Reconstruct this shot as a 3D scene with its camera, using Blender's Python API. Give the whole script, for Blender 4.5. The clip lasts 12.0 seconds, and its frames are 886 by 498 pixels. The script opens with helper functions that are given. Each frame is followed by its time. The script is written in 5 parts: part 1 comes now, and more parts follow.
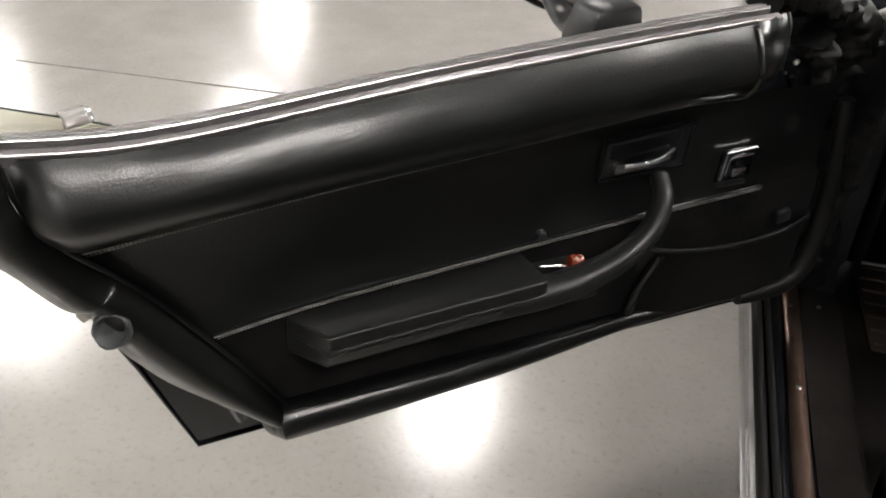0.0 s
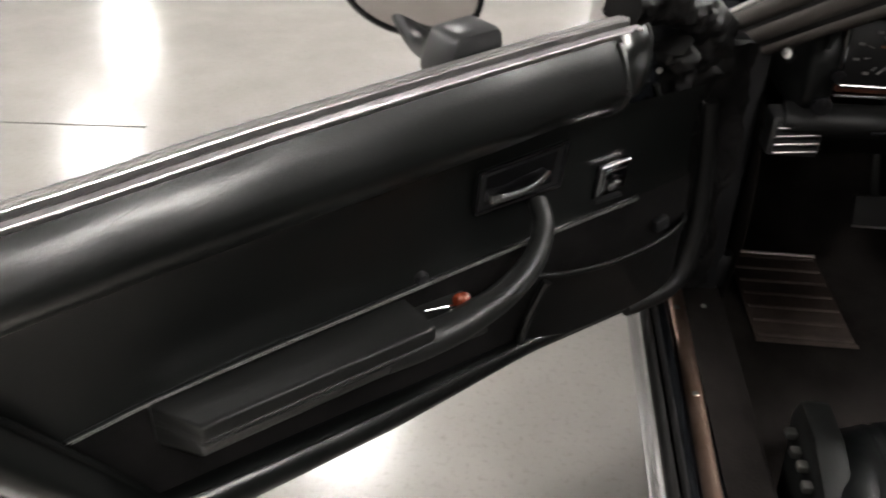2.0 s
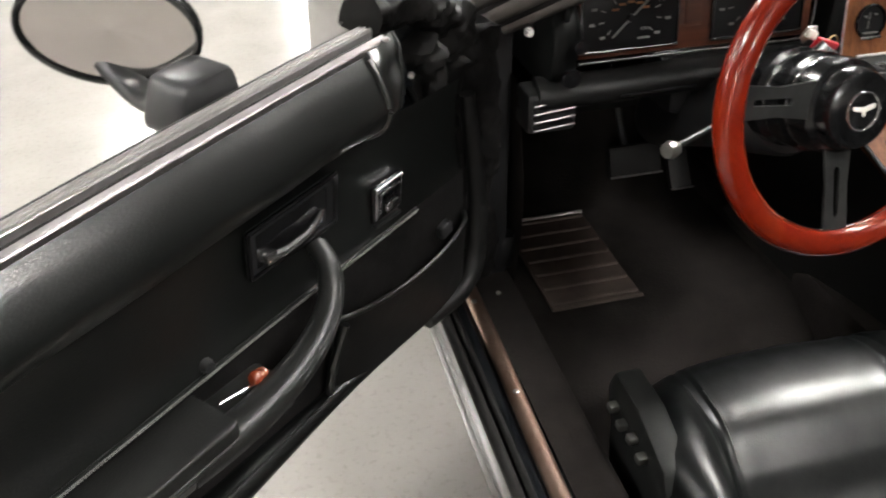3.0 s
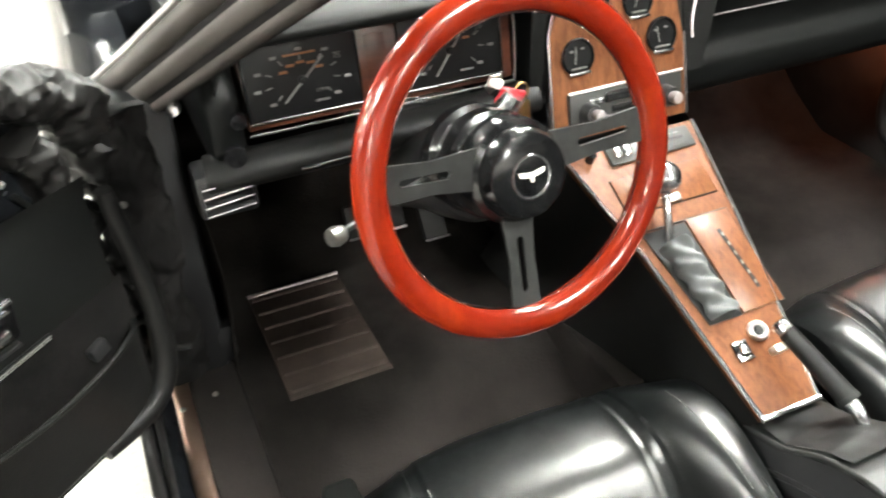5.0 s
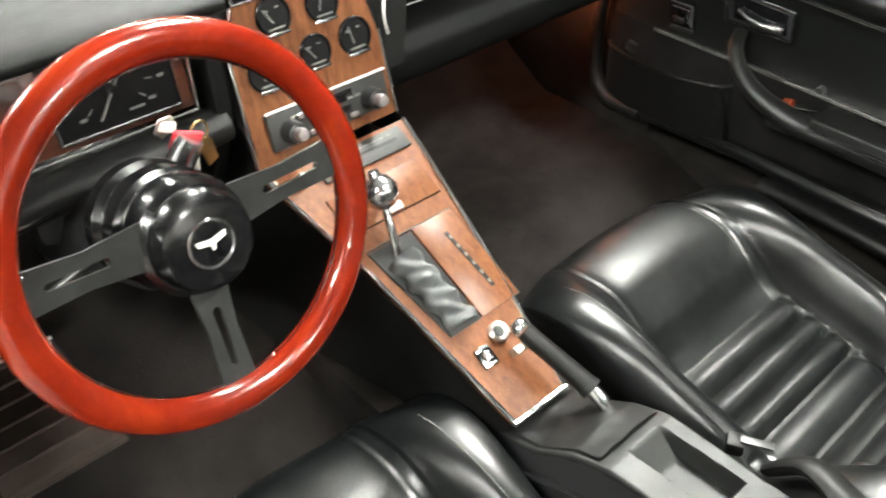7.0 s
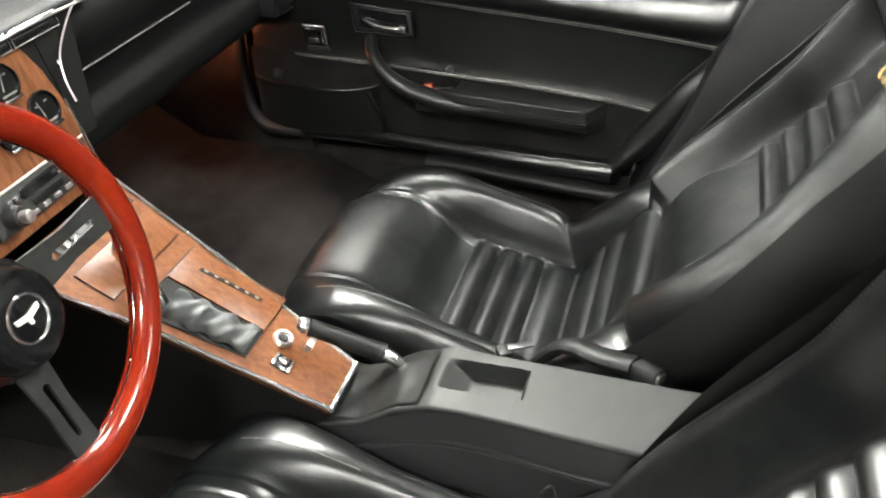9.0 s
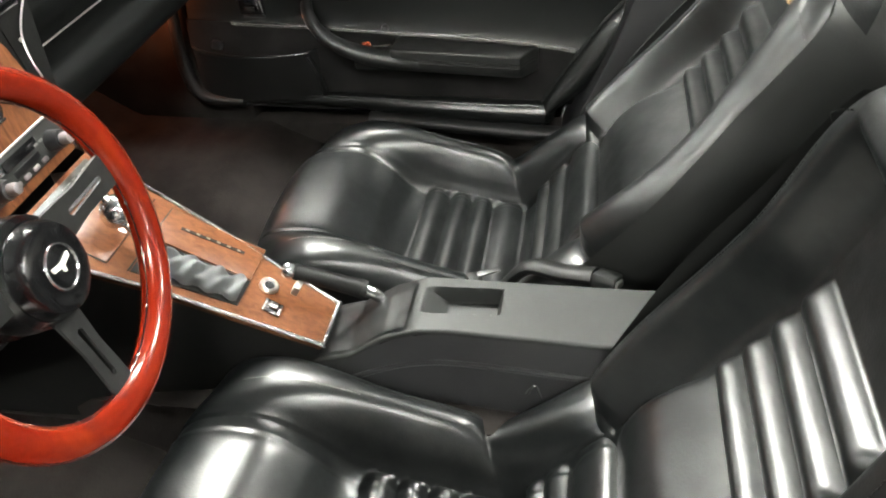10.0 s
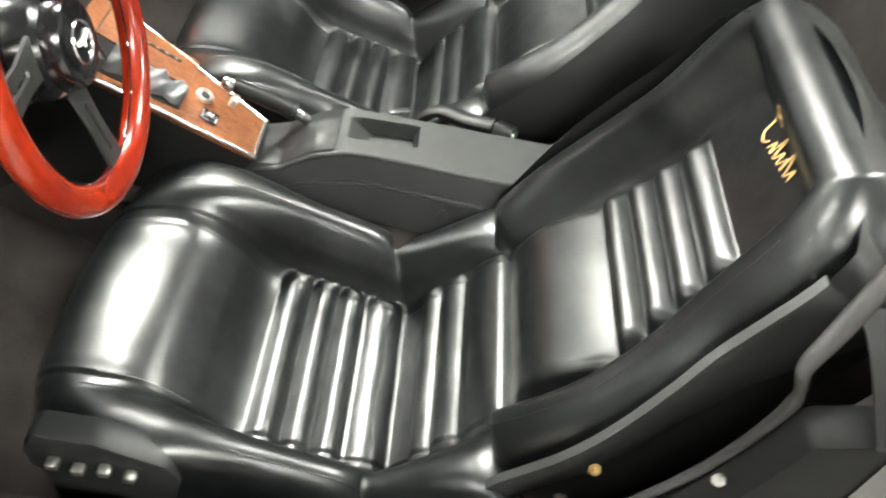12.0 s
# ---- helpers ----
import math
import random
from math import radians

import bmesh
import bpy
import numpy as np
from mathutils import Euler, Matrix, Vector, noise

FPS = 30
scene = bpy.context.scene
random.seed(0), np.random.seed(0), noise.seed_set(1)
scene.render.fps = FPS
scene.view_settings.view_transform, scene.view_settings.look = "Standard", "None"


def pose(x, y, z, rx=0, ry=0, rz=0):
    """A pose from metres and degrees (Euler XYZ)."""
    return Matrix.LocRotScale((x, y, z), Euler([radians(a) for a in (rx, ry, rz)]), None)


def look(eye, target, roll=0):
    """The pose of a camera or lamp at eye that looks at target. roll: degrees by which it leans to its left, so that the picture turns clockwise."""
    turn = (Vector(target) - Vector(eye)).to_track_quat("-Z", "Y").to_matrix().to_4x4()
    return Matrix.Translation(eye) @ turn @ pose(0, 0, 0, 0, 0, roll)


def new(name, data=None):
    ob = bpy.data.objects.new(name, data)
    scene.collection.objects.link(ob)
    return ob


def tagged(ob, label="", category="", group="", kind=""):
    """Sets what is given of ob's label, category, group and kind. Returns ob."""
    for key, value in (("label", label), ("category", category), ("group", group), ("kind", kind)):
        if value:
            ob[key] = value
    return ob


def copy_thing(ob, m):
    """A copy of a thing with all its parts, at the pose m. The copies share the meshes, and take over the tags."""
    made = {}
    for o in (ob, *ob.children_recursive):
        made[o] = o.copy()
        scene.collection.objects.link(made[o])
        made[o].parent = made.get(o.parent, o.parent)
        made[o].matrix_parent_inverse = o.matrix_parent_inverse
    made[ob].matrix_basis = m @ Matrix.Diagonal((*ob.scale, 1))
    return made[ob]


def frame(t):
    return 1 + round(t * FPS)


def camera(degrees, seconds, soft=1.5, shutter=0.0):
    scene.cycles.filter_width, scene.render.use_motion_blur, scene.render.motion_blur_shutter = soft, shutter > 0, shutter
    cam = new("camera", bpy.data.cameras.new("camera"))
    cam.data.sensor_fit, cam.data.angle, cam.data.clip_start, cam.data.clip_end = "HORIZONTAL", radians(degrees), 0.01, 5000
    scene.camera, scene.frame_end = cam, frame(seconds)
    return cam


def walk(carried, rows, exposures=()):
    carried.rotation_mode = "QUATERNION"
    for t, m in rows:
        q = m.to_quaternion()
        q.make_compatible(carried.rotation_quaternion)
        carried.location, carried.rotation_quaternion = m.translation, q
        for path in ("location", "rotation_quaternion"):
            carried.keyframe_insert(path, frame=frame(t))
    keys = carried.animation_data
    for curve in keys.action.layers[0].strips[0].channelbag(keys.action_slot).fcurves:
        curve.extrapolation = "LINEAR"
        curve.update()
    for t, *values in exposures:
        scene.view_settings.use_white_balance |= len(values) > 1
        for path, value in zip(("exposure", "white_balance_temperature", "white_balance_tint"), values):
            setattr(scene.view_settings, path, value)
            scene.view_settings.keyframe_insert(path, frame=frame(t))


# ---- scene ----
cam = camera(56.4, 12.0, soft=1.9, shutter=0.4)
PATH = [
    (0, (-0.955, -0.811, 1.157), (-1.4, 0.81, 0.072), 2.4),
    (0.5, (-0.953, -0.811, 1.159), (-1.406, 0.816, 0.087), 2.6),
    (1, (-0.946, -0.81, 1.158), (-1.41, 0.828, 0.107), 2.5),
    (1.5, (-0.949, -0.788, 1.159), (-1.359, 0.865, 0.109), 1.3),
    (2, (-0.968, -0.724, 1.166), (-1.135, 0.953, 0.089), 1.2),
    (2.5, (-0.98, -0.647, 1.177), (-0.881, 1.006, 0.054), -0.4),
    (3, (-0.986, -0.592, 1.183), (-0.593, 1.003, 0.042), -1.1),
    (3.2, (-0.95, -0.576, 1.181), (-0.511, 1.006, 0.038), -1.6),
    (4.8, (-0.706, -0.524, 1.183), (-0.103, 1.017, 0.06), -2.4),
    (5, (-0.685, -0.511, 1.184), (-0.04, 1.007, 0.053), -2.4),
    (5.5, (-0.614, -0.499, 1.188), (0.182, 0.923, 0.028), -2.0),
    (6, (-0.571, -0.482, 1.192), (0.266, 0.893, 0.006), -2.2),
    (6.5, (-0.548, -0.469, 1.198), (0.325, 0.863, -0.012), -2.5),
    (7, (-0.541, -0.451, 1.21), (0.488, 0.741, -0.023), -1.9),
    (7.5, (-0.537, -0.43, 1.221), (0.649, 0.603, -0.015), -2.5),
    (7.7, (-0.536, -0.425, 1.223), (0.72, 0.526, -0.008), -2.1),
    (9.3, (-0.784, -0.395, 1.225), (0.768, 0.082, 0.057), -3.3),
    (9.5, (-0.812, -0.39, 1.225), (0.735, 0.071, 0.046), -3.9),
    (10, (-0.849, -0.355, 1.237), (0.698, -0.031, 0.012), -4.2),
    (10.5, (-0.899, -0.292, 1.252), (0.591, -0.065, -0.063), -4.7),
    (11, (-0.94, -0.253, 1.259), (0.473, -0.124, -0.15), -3.1),
    (11.5, (-0.997, -0.21, 1.282), (0.342, -0.195, -0.203), 2.6),
    (12, (-1.034, -0.197, 1.3), (0.352, -0.382, -0.13), 15.3),
]
walk(cam, [(t, look(eye, target, roll)) for t, eye, target, roll in PATH],
     exposures=[(0, -0.4, 6500, 10), (2.0, -0.2, 6500, 10), (2.5, 0.12, 6500, 9), (3.2, 0.5, 6500, 8), (4.8, 1.76, 6500, 3), (7.5, 1.52, 6500, 2),
                (9.5, 1.48, 6500, 3), (11.5, 1.62, 6500, 2), (12, 1.86, 6500, 2)])

# ---- world and light ----
world = bpy.data.worlds.new("world")
scene.world = world
world.use_nodes = True
world.node_tree.nodes["Background"].inputs[0].default_value = (0.80, 0.82, 0.85, 1)
world.node_tree.nodes["Background"].inputs[1].default_value = 0.045
LAMP = 84.0          # brightness of the ceiling light panels

# ---- materials ----


def material(name, color, rough=0.5, metal=0.0, spec=0.5, coat=0.0, emit=None, power=0.0):
    m = bpy.data.materials.new(name)
    m.use_nodes = True
    b = m.node_tree.nodes["Principled BSDF"]
    b.inputs["Base Color"].default_value = (*color, 1)
    b.inputs["Roughness"].default_value = rough
    b.inputs["Metallic"].default_value = metal
    b.inputs["Specular IOR Level"].default_value = spec
    b.inputs["Coat Weight"].default_value = coat
    b.inputs["Coat Roughness"].default_value = 0.06
    if emit:
        b.inputs["Emission Color"].default_value = (*emit, 1)
        b.inputs["Emission Strength"].default_value = power
    return m


def node(m, kind, **sockets):
    n = m.node_tree.nodes.new(kind)
    for key, value in sockets.items():
        n.inputs[key.replace("_", " ")].default_value = value
    return n


def link(m, a, out, b, to):
    m.node_tree.links.new(a.outputs[out], b.inputs[to])


def ramp(m, source, out, stops):
    r = m.node_tree.nodes.new("ShaderNodeValToRGB")
    while len(r.color_ramp.elements) < len(stops):
        r.color_ramp.elements.new(0.5)
    for e, (at, c) in zip(r.color_ramp.elements, stops):
        e.position, e.color = at, (*c, 1)
    link(m, source, out, r, "Fac")
    return r


def coords(m, scale=(1, 1, 1), turn=(0, 0, 0)):
    tc = m.node_tree.nodes.new("ShaderNodeTexCoord")
    mp = m.node_tree.nodes.new("ShaderNodeMapping")
    mp.inputs["Scale"].default_value = scale
    mp.inputs["Rotation"].default_value = [radians(a) for a in turn]
    link(m, tc, "Object", mp, "Vector")
    return mp


def bumped(m, height, out, strength, distance=0.002):
    b = node(m, "ShaderNodeBump", Strength=strength, Distance=distance)
    link(m, height, out, b, "Height")
    link(m, b, "Normal", m.node_tree.nodes["Principled BSDF"], "Normal")
    return b


def surface(name, dark, light, rough, big=6.0, fine=400.0, bump=0.3, rough_spread=0.04, metal=0.0, spec=0.5, coat=0.0, dist=0.001):
    """Base colour that drifts at a large scale, roughness that drifts at a middle one, relief at a fine one."""
    m = material(name, light, rough, metal, spec, coat)
    p = m.node_tree.nodes["Principled BSDF"]
    mp = coords(m)
    n1 = node(m, "ShaderNodeTexNoise", Scale=big, Detail=5.0, Roughness=0.6)
    n2 = node(m, "ShaderNodeTexNoise", Scale=big * 5, Detail=4.0, Roughness=0.5)
    n3 = node(m, "ShaderNodeTexNoise", Scale=min(fine, 240.0), Detail=1.0, Roughness=0.5)
    for n in (n1, n2, n3):
        link(m, mp, "Vector", n, "Vector")
    link(m, ramp(m, n1, "Fac", [(0.3, dark), (0.7, light)]), "Color", p, "Base Color")
    mr = node(m, "ShaderNodeMapRange")
    mr.inputs["From Min"].default_value, mr.inputs["From Max"].default_value = 0.3, 0.7
    mr.inputs["To Min"].default_value, mr.inputs["To Max"].default_value = max(0.02, rough - rough_spread), min(1, rough + rough_spread)
    link(m, n2, "Fac", mr, "Value")
    link(m, mr, "Result", p, "Roughness")
    bumped(m, n3, "Fac", bump, dist)
    return m


def grained(name, dark, light, rough=0.35, metal=0.0, spec=0.5, cell=900.0, bump=0.35, crease=0.25, coat=0.0, gloss=0.26):
    """Leather: pebbled cells with wider, shallow creases."""
    m = surface(name, dark, light, rough, big=7.0, fine=cell, bump=bump, metal=metal, spec=spec, rough_spread=0.03, coat=coat)
    p = m.node_tree.nodes["Principled BSDF"]
    p.inputs["Coat Roughness"].default_value = gloss
    mp = coords(m)
    v = node(m, "ShaderNodeTexVoronoi", Scale=cell * 0.5)
    w = node(m, "ShaderNodeTexNoise", Scale=26.0, Detail=2.0, Roughness=0.45)
    link(m, mp, "Vector", v, "Vector")
    link(m, mp, "Vector", w, "Vector")
    b1 = bumped(m, v, "Distance", bump * 0.6, 0.0006)
    b2 = node(m, "ShaderNodeBump", Strength=crease, Distance=0.004)
    link(m, w, "Fac", b2, "Height")
    link(m, b1, "Normal", b2, "Normal")
    link(m, b2, "Normal", p, "Normal")
    link(m, b2, "Normal", p, "Coat Normal")
    if coat:
        # the finish is worn thinner in soft patches
        u = node(m, "ShaderNodeTexNoise", Scale=11.0, Detail=4.0, Roughness=0.6)
        link(m, mp, "Vector", u, "Vector")
        wear = node(m, "ShaderNodeMapRange")
        wear.inputs["From Min"].default_value, wear.inputs["From Max"].default_value = 0.36, 0.62
        wear.inputs["To Min"].default_value, wear.inputs["To Max"].default_value = 0.55 * coat, coat
        link(m, u, "Fac", wear, "Value")
        link(m, wear, "Result", p, "Coat Weight")
    return m


def wooden(name, stops, scale, turn, rough=0.28, coat=0.5, spec=0.5):
    m = material(name, stops[0][1], rough, spec=spec, coat=coat)
    p = m.node_tree.nodes["Principled BSDF"]
    mp = coords(m, scale, turn)
    n = node(m, "ShaderNodeTexNoise", Scale=1.0, Detail=8.0, Roughness=0.65, Distortion=0.6)
    link(m, mp, "Vector", n, "Vector")
    link(m, ramp(m, n, "Fac", stops), "Color", p, "Base Color")
    bumped(m, n, "Fac", 0.08, 0.001)
    return m


LEATHER = grained("black_leather", (0.0026, 0.0030, 0.0029), (0.0052, 0.0060, 0.0057), 0.36, crease=0.05, spec=0.3, coat=1.0, bump=0.36, gloss=0.21)
SEAT_LEATHER = grained("seat_leather", (0.0012, 0.0016, 0.0017), (0.0026, 0.0033, 0.0035), 0.44, cell=700.0, crease=0.12, spec=0.10, coat=1.0, bump=0.28, gloss=0.31)
VINYL = grained("black_vinyl", (0.005, 0.005, 0.005), (0.009, 0.009, 0.009), 0.46, crease=0.1, spec=0.22)
JAMB = surface("jamb_black", (0.002, 0.002, 0.002), (0.004, 0.004, 0.004), 0.6, spec=0.1, bump=0.0)
DASH_VINYL = grained("dash_vinyl", (0.0026, 0.0029, 0.0029), (0.0050, 0.0054, 0.0054), 0.5, crease=0.05, spec=0.17)
ARM_VINYL = grained("armrest_vinyl", (0.009, 0.0092, 0.009), (0.016, 0.0165, 0.016), 0.36, crease=0.05, spec=0.5, bump=0.5)
CARPET = surface("carpet", (0.0095, 0.0082, 0.0078), (0.0215, 0.0187, 0.0176), 0.95, big=14.0, fine=240.0, bump=0.6, spec=0.05, dist=0.001)
DOOR_CARPET = surface("door_carpet", (0.006, 0.006, 0.006), (0.015, 0.014, 0.014), 0.95, big=12.0, fine=240.0, bump=0.3, spec=0.05, dist=0.001)
JOINT = surface("saw_cut", (0.19, 0.18, 0.17), (0.30, 0.285, 0.27), 0.8, big=8.0, bump=0.1)
MAT_RUBBER = surface("heel_mat", (0.030, 0.0215, 0.018), (0.064, 0.047, 0.040), 0.65, big=14.0, fine=500.0, bump=0.4, spec=0.3)
PLASTIC = surface("black_plastic", (0.008, 0.008, 0.009), (0.016, 0.016, 0.017), 0.4, bump=0.1)
SHELL_PLASTIC = surface("moulded_plastic", (0.007, 0.0076, 0.0073), (0.0125, 0.0132, 0.0127), 0.5, spec=0.35, bump=0.12, rough_spread=0.05)
BACK_PLASTIC = surface("seat_back_plastic", (0.0055, 0.0058, 0.0056), (0.010, 0.0105, 0.0101), 0.42, bump=0.15, rough_spread=0.05)
COVER_PLASTIC = surface("grey_plastic", (0.020, 0.0205, 0.020), (0.030, 0.031, 0.030), 0.45, bump=0.1, rough_spread=0.04)
HINGE_RUBBER = surface("hinge_rubber", (0.0022, 0.002, 0.002), (0.0052, 0.0048, 0.0047), 0.5, big=14.0, bump=0.3, spec=0.35)
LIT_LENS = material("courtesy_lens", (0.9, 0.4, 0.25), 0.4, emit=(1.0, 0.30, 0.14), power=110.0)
GLOSS_BLACK = material("gloss_black", (0.004, 0.004, 0.0045), 0.2, coat=0.25)
PILLAR = surface("pillar_trim_taupe", (0.034, 0.029, 0.026), (0.066, 0.058, 0.053), 0.46, big=5.0, bump=0.0)
RUBBER = surface("rubber_seal", (0.006, 0.0055, 0.0055), (0.014, 0.013, 0.013), 0.6, bump=0.1, spec=0.25)
PAINT = surface("car_paint", (0.005, 0.0055, 0.0068), (0.009, 0.010, 0.012), 0.18, big=3.0, bump=0.0, coat=0.5, rough_spread=0.03)
CHROME = surface("chrome", (0.62, 0.62, 0.63), (0.74, 0.74, 0.75), 0.22, big=20.0, fine=200.0, bump=0.0, rough_spread=0.02, metal=1.0)
SATIN = surface("polished_ridges", (0.70, 0.68, 0.675), (0.82, 0.80, 0.79), 0.30, big=20.0, fine=200.0, bump=0.0, rough_spread=0.01, metal=1.0)
BRIGHT = surface("brushed_trim", (0.50, 0.46, 0.47), (0.62, 0.58, 0.59), 0.40, big=25.0, fine=300.0, bump=0.0, rough_spread=0.03, metal=1.0)
SILL_METAL = surface("sill_metal", (0.36, 0.23, 0.17), (0.64, 0.48, 0.40), 0.36, big=6.0, fine=200.0, bump=0.0, rough_spread=0.03, metal=1.0)
SPOKE_METAL = surface("anodised_spoke", (0.034, 0.035, 0.035), (0.066, 0.067, 0.066), 0.38, big=20.0, fine=500.0, bump=0.05, metal=0.7)
STEEL = surface("bolt_steel", (0.45, 0.44, 0.42), (0.65, 0.64, 0.60), 0.36, big=40.0, bump=0.05, metal=1.0)
BRASS = surface("brass_bolt", (0.35, 0.22, 0.09), (0.50, 0.34, 0.15), 0.35, big=40.0, bump=0.1, metal=1.0)
WALNUT = wooden("walnut_veneer", [(0.28, (0.072, 0.026, 0.011)), (0.5, (0.125, 0.047, 0.020)), (0.72, (0.170, 0.069, 0.030))], (120, 2.0, 120), (-30, 0, 0), rough=0.34, coat=0.0, spec=0.22)
STACK_WALNUT = wooden("stack_veneer", [(0.28, (0.055, 0.019, 0.008)), (0.5, (0.14, 0.053, 0.023)), (0.72, (0.21, 0.089, 0.041))], (90, 90, 2.5), (0, 0, 0), rough=0.34, coat=0.05, spec=0.22)
CLUSTER_WOOD = wooden("cluster_veneer", [(0.25, (0.020, 0.006, 0.004)), (0.5, (0.048, 0.015, 0.008)), (0.8, (0.08, 0.027, 0.015))], (5, 70, 70), (0, 0, 0))
RIM_WOOD = wooden("mahogany_rim", [(0.2, (0.075, 0.0045, 0.0014)), (0.5, (0.150, 0.0095, 0.0024)), (0.8, (0.23, 0.022, 0.004))], (14, 14, 60), (0, 0, 0), rough=0.22, coat=0.3, spec=0.3)
AMBER = material("amber_knob", (0.20, 0.035, 0.014), 0.25, coat=0.5)
RED_TAG = material("red_tag", (0.42, 0.02, 0.03), 0.4)
WHITE_TAG = material("white_tag", (0.75, 0.72, 0.66), 0.45)
GAUGE_FACE = material("gauge_face", (0.003, 0.003, 0.0035), 0.4, spec=0.3)
GAUGE_MARK = material("gauge_mark", (0.14, 0.14, 0.133), 0.5)
GAUGE_ORANGE = material("gauge_orange", (0.22, 0.085, 0.025), 0.5)
GOLD_THREAD = surface("gold_thread", (0.36, 0.22, 0.08), (0.60, 0.42, 0.18), 0.45, big=60.0, fine=900.0, bump=0.6, metal=0.3)
THREAD = material("grey_thread", (0.24, 0.24, 0.225), 0.6)
GLASS = material("tinted_glass", (0.93, 0.93, 0.80), 0.02)
GLASS.node_tree.nodes["Principled BSDF"].inputs["Transmission Weight"].default_value = 1.0
MIRROR = material("mirror_glass", (0.50, 0.475, 0.46), 0.06, metal=1.0)
LIGHT_WALL = surface("white_wall", (0.50, 0.49, 0.475), (0.60, 0.59, 0.57), 0.7, big=1.5, fine=120.0, bump=0.15)
DARK_WALL = surface("dark_wall", (0.055, 0.054, 0.052), (0.085, 0.083, 0.08), 0.7, big=1.5, fine=120.0, bump=0.15)
CEILING = surface("ceiling_paint", (0.05, 0.05, 0.05), (0.08, 0.08, 0.079), 0.8, big=1.0, fine=80.0, bump=0.15)
PANEL_LIGHT = material("light_panel", (0.9, 0.9, 0.9), 0.4, emit=(1.0, 0.965, 0.92), power=LAMP)
BOOT = grained("shift_boot", (0.055, 0.058, 0.06), (0.11, 0.115, 0.118), 0.5, crease=0.6)

CONCRETE = material("polished_concrete", (0.5, 0.48, 0.46), 0.22, spec=0.5)
_p = CONCRETE.node_tree.nodes["Principled BSDF"]
_mp = coords(CONCRETE)
_a = node(CONCRETE, "ShaderNodeTexNoise", Scale=1.6, Detail=8.0, Roughness=0.62, Distortion=0.3)
_b = node(CONCRETE, "ShaderNodeTexNoise", Scale=5.0, Detail=5.0, Roughness=0.55)
_c = node(CONCRETE, "ShaderNodeTexNoise", Scale=75.0, Detail=4.0, Roughness=0.6)
for _n in (_a, _b, _c):
    link(CONCRETE, _mp, "Vector", _n, "Vector")
_mix = node(CONCRETE, "ShaderNodeMix")
_mix.data_type = "RGBA"
_mix.inputs["Factor"].default_value = 0.45
_ra = ramp(CONCRETE, _a, "Fac", [(0.30, (0.270, 0.256, 0.240)), (0.70, (0.375, 0.356, 0.334))])
_rb = ramp(CONCRETE, _b, "Fac", [(0.3, (0.285, 0.270, 0.254)), (0.7, (0.365, 0.346, 0.326))])
CONCRETE.node_tree.links.new(_ra.outputs["Color"], _mix.inputs[6])
CONCRETE.node_tree.links.new(_rb.outputs["Color"], _mix.inputs[7])
_speck = ramp(CONCRETE, _c, "Fac", [(0.30, (0.80, 0.80, 0.80)), (0.46, (1.0, 1.0, 1.0))])
_tint = node(CONCRETE, "ShaderNodeMix")
_tint.data_type, _tint.blend_type = "RGBA", "MULTIPLY"
_tint.inputs["Factor"].default_value = 0.8
CONCRETE.node_tree.links.new(_mix.outputs[2], _tint.inputs[6])
CONCRETE.node_tree.links.new(_speck.outputs["Color"], _tint.inputs[7])
CONCRETE.node_tree.links.new(_tint.outputs[2], _p.inputs["Base Color"])
_rr = node(CONCRETE, "ShaderNodeMapRange")
_rr.inputs["To Min"].default_value, _rr.inputs["To Max"].default_value = 0.13, 0.20
link(CONCRETE, _b, "Fac", _rr, "Value")
link(CONCRETE, _rr, "Result", _p, "Roughness")
bumped(CONCRETE, _c, "Fac", 0.16, 0.002)

# ---- mesh builders ----


def part(name, bm, mat, parent=None, label="", sharp=38, category="", kind="", group=""):
    """Links a bmesh as one mesh object under a thing or a part."""
    me = bpy.data.meshes.new(name)
    bmesh.ops.recalc_face_normals(bm, faces=bm.faces)
    bm.to_mesh(me)
    bm.free()
    me.materials.append(mat)
    me.shade_smooth()
    me.set_sharp_from_angle(angle=radians(sharp))
    ob = new(name, me)
    if parent:
        ob.parent = parent
    return tagged(ob, label, category, group, kind)


def thing(name, m, label, category, group=""):
    ob = new(name)
    ob.empty_display_size = 0.05
    ob.matrix_world = m
    return tagged(ob, label, category, group)


def moved(bm, m):
    bmesh.ops.transform(bm, matrix=m, verts=bm.verts)
    return bm


def join(*bms):
    out = bms[0]
    for b in bms[1:]:
        me = bpy.data.meshes.new("joined")
        b.to_mesh(me)
        b.free()
        out.from_mesh(me)
        bpy.data.meshes.remove(me)
    return out


def box(x0, x1, y0, y1, z0, z1, bevel=0.0, seg=2):
    bm = bmesh.new()
    bmesh.ops.create_cube(bm, size=1)
    moved(bm, Matrix.Translation(((x0 + x1) / 2, (y0 + y1) / 2, (z0 + z1) / 2)) @ Matrix.Diagonal((x1 - x0, y1 - y0, z1 - z0, 1)))
    if bevel:
        bmesh.ops.bevel(bm, geom=bm.edges[:], offset=bevel, segments=seg, affect="EDGES", profile=0.5)
    return bm


